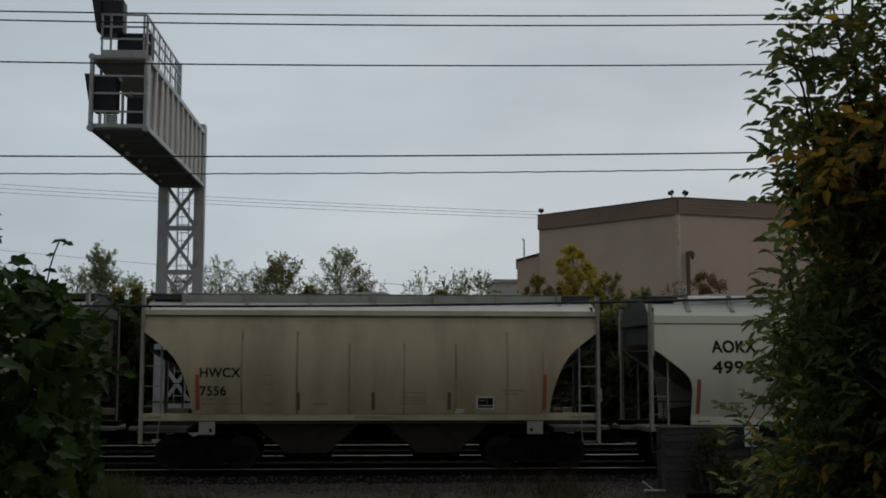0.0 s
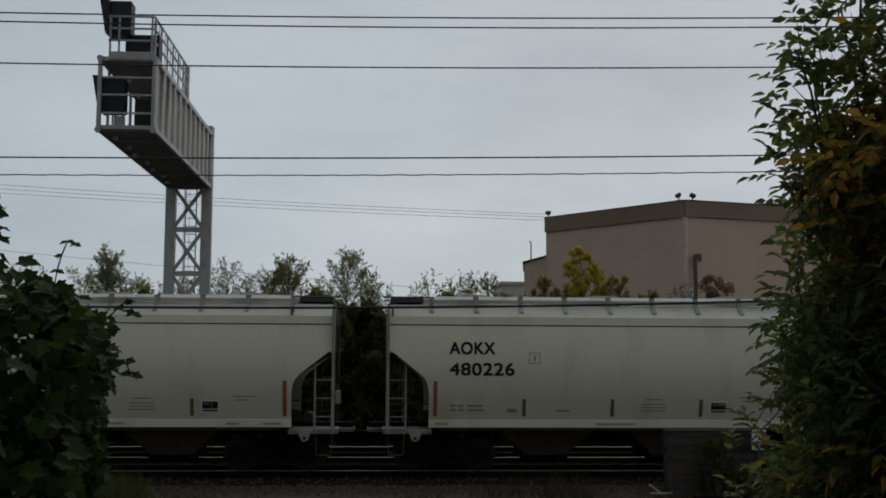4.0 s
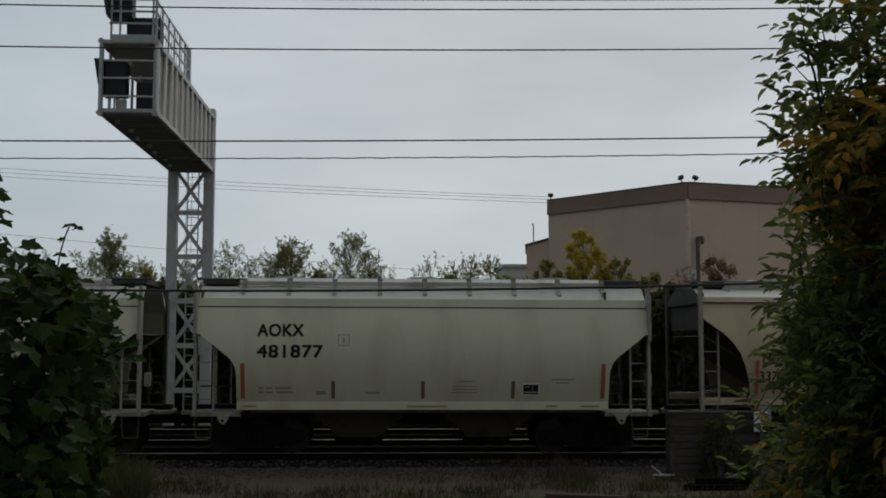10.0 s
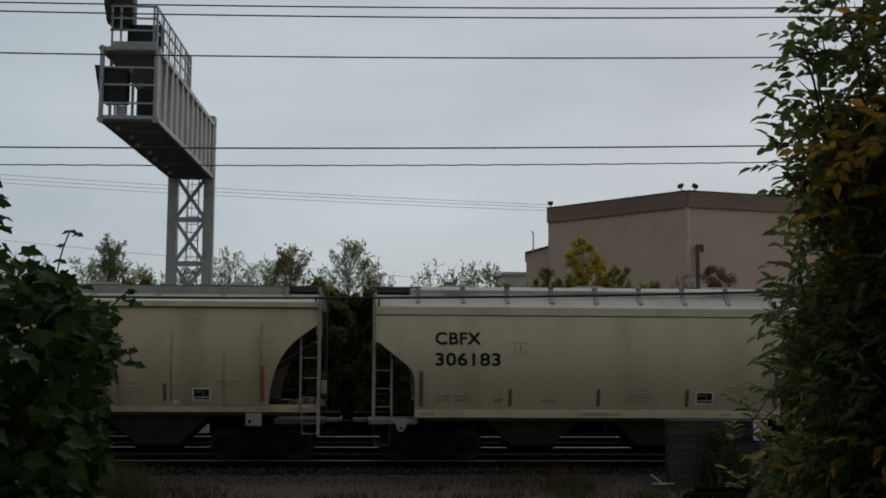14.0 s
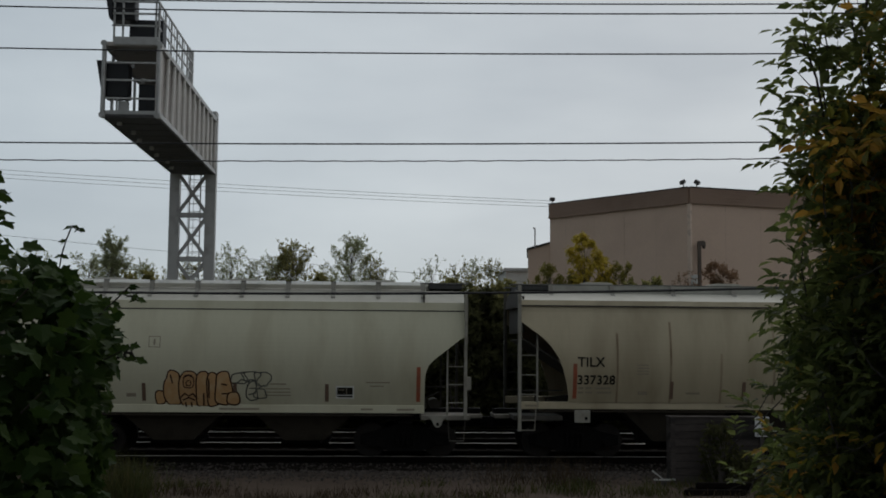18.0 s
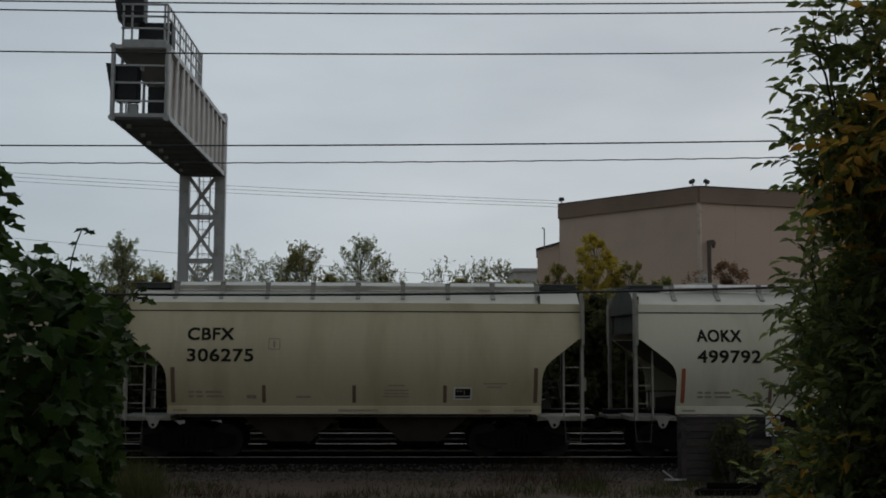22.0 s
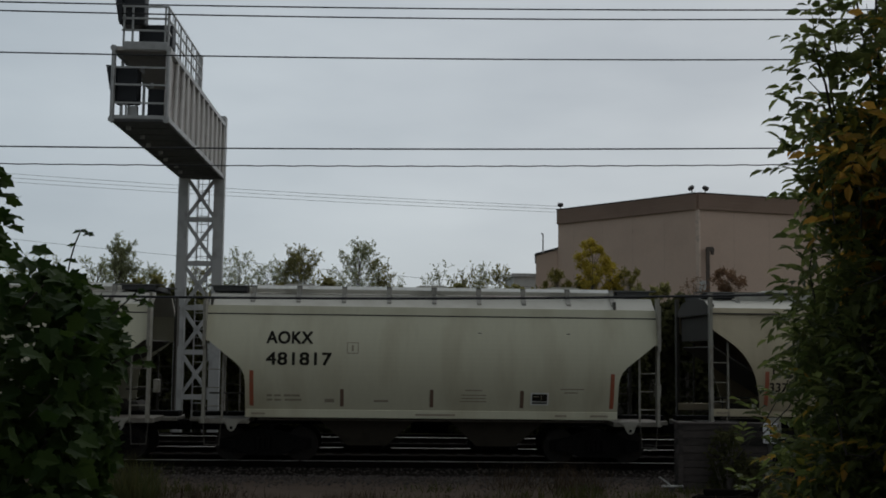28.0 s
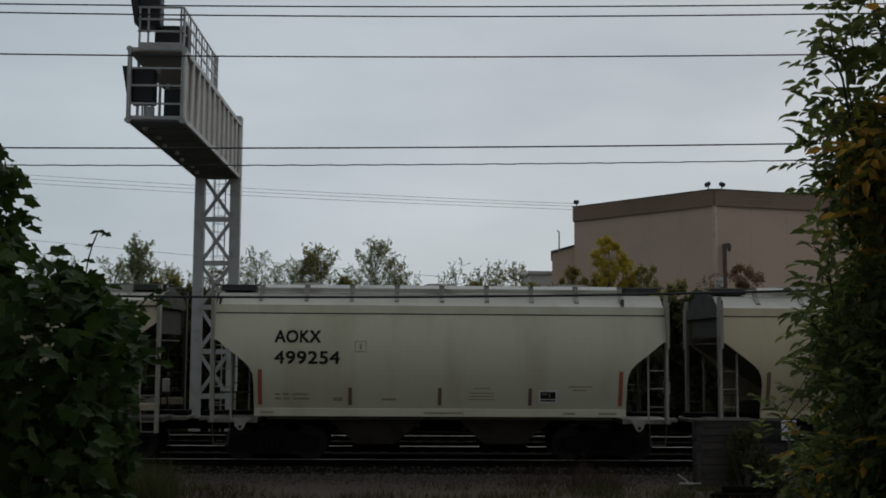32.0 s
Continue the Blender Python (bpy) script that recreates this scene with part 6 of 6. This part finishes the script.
CHROME_DULL = mat("bare_steel", (0.45, 0.45, 0.43), 0.5, 0.3, vary=0.2)
TIMBER = mat("old_timber", (0.05, 0.028, 0.02), 0.9, vary=0.5, scale=4, stretch=(1, 4, 4), bump=0.4)
STONE_PALE = mat("boulder_stone", (0.12, 0.082, 0.064), 0.9, vary=0.5, scale=4)
board_box()
warning_sign()
clutter()


# ---- the red car that passes on the road ----
def red_car():
    c = thing("minivan", "dark red minivan with tinted windows and roof rails", "car")
    low = [(0.0, 0.28), (-0.02, 0.55), (0.05, 0.78), (0.75, 1.0), (1.25, 1.10), (4.66, 1.17), (4.78, 1.0), (4.82, 0.55), (4.75, 0.28)]
    # lower body with wheel arches left as dark wells
    body = B()
    prism(body, low, "y", -0.93, 0.93)
    bmesh.ops.bevel(body, geom=[e for e in body.edges], offset=0.05, segments=2, affect="EDGES")
    part("body", body, RED_PAINT, c, smooth=False)
    cab = B()
    prof = [(1.22, 1.02), (1.98, 1.54), (2.2, 1.62), (2.7, 1.68), (3.4, 1.70), (4.1, 1.685), (4.42, 1.65), (4.58, 1.57), (4.76, 1.08)]
    a = [cab.verts.new((x, -0.90 + (z - 1.02) * 0.25, z)) for x, z in prof]
    b = [cab.verts.new((x, 0.90 - (z - 1.02) * 0.25, z)) for x, z in prof]
    cab.faces.new(a)
    cab.faces.new(b[::-1])
    for i in range(len(prof)):
        j = (i + 1) % len(prof)
        cab.faces.new((a[i], b[i], b[j], a[j]))
    bmesh.ops.bevel(cab, geom=cab.edges[:], offset=0.05, segments=2, affect="EDGES")
    part("cabin", cab, RED_PAINT, c)
    for s in (-1, 1):
        win = B()
        pts = [(1.62, 1.19), (2.08, 1.55), (2.3, 1.61), (2.7, 1.64), (4.1, 1.635), (4.36, 1.58), (4.52, 1.23)]
        v = [win.verts.new((x, s * (0.905 - (z - 1.02) * 0.25), z)) for x, z in pts]
        win.faces.new(v)
        bmesh.ops.solidify(win, geom=win.faces[:], thickness=0.012)
        w = part("side_window", win, GLASS_DARK, c, "tinted side glass")
        part("belt_trim", strut(B(), (1.5, s * 0.885, 1.165), (4.56, s * 0.885, 1.20), 0.028, 0.014), CHROME, c)
        part("door_pillar", strut(B(), (2.72, s * 0.845, 1.16), (2.66, s * 0.79, 1.56), 0.05, 0.02), GLASS_DARK, w)
        rail = part("roof_rail", tube(B(), (2.55, s * 0.66, 1.725), (4.35, s * 0.66, 1.715), 0.014, 8), DARK_METAL, c)
        for x in (2.6, 3.45, 4.3):
            part("rail_foot", bx(B(), x - 0.05, x + 0.05, s * 0.66 - 0.03, s * 0.66 + 0.03, 1.62, 1.725, 0.01), DARK_METAL, rail)
        mir = part("wing_mirror", bx(B(), 1.72, 1.86, s * 1.0 - 0.11, s * 1.0 + 0.11, 1.16, 1.31, 0.03), CHROME, c)
        part("mirror_glass", bx(B(), 1.86, 1.868, s * 1.0 - 0.09, s * 1.0 + 0.09, 1.175, 1.295), GLASS_DARK, mir)
        part("headlight", bx(B(), -0.01, 0.18, s * 0.72 - 0.15, s * 0.72 + 0.15, 0.62, 0.78, 0.03), CHROME, c)
        part("tail_light", bx(B(), 4.70, 4.80, s * 0.82 - 0.09, s * 0.82 + 0.09, 0.85, 1.15, 0.03), TAIL_RED, c)
        for x in (0.95, 3.95):
            part("wheel_arch", tube(B(), (x, s * 0.90, 0.34), (x, s * 0.935, 0.34), 0.39, 24), RUBBER, c)
            wh = part("wheel", tube(B(), (0, -0.1, 0), (0, 0.1, 0), 0.335, 26), RUBBER, c, "black tyre", pose(x, s * 0.86, 0.335))
            rim = tube(B(), (0, -0.108, 0), (0, 0.108, 0), 0.21, 18)
            part("rim", rim, CHROME, wh)
            for q in range(5):
                an = q * math.tau / 5
                part("spoke", strut(B(), (0, s * 0.112, 0), (0.2 * math.cos(an), s * 0.112, 0.2 * math.sin(an)), 0.04, 0.02), CHROME_DULL, rim_of(wh))
            CAR_WHEELS.append(wh)
    glass = B()                                       # bowed screen, its sides swept back
    rows = [[glass.verts.new((x + 0.16 * (j / 4) ** 2, j / 4 * w, z)) for j in range(-4, 5)] for x, w, z in ((1.24, 0.80, 1.09), (1.6, 0.76, 1.34), (1.93, 0.70, 1.56))]
    for p, q in zip(rows, rows[1:]):
        for j in range(8):
            glass.faces.new((p[j], p[j + 1], q[j + 1], q[j]))
    bmesh.ops.solidify(glass, geom=glass.faces[:], thickness=0.012)
    part("windscreen", glass, GLASS_SKY, c, "windscreen", pose(-0.06, 0, 0.05), True)
    part("spoiler", bx(B(), 4.36, 4.64, -0.62, 0.62, 1.60, 1.64, 0.015), RED_PAINT, c)
    part("bumper", bx(B(), -0.06, 0.2, -0.88, 0.88, 0.3, 0.55, 0.05), RED_PAINT, c)
    part("bumper", bx(B(), 4.65, 4.88, -0.88, 0.88, 0.3, 0.6, 0.05), RED_PAINT, c)
    part("number_plate", bx(B(), 4.87, 4.885, -0.16, 0.16, 0.4, 0.52), SIGN_WHITE, c)
    return c


def rim_of(wh):
    return wh.children[0]


CAR_WHEELS = []
TAIL_RED = mat("tail_lamp_red", (0.3, 0.01, 0.01), 0.2, bump=0)
GLASS_SKY = mat("windscreen_glass", (0.05, 0.06, 0.06), 0.08, vary=0.05, bump=0, gloss=1.0)
VAN = red_car()


# ---- what moves ----
def train_at(t):
    """Where the lettered tan car's forward corner post is along the track."""
    return -5.728 - 4.8783 * t - 0.011343 * t * t - 0.00033709 * t ** 3


def motions():
    times = [i * 0.5 for i in range(65)]
    for i, car in enumerate(CARS):
        walk(car, [(t, pose(train_at(t) + PITCH * (i - 1), TRACKS[0], RAIL)) for t in times])
    quick = [i * 0.1 for i in range(321)]
    for w in WHEELS:
        x = w.matrix_basis.translation.x
        walk(w, [(t, pose(x, 0, 0.419, 0, math.degrees((train_at(t) - train_at(0)) / 0.419))) for t in quick])
    speed, there = -13.15, (19.4, -1.88)          # metres a second, and the bumper's place at one moment
    walk(VAN, [(t, pose(there[1] + speed * (t - there[0]), 19.93, -0.53)) for t in (0.0, 8.0, 16.0, 24.0, 32.0)])
    short = [i / 30 for i in range(0, 961)]
    for w in CAR_WHEELS:
        p = w.matrix_basis.translation.copy()
        walk(w, [(t, pose(*p, 0, math.degrees(speed * t / 0.335))) for t in short])


motions()
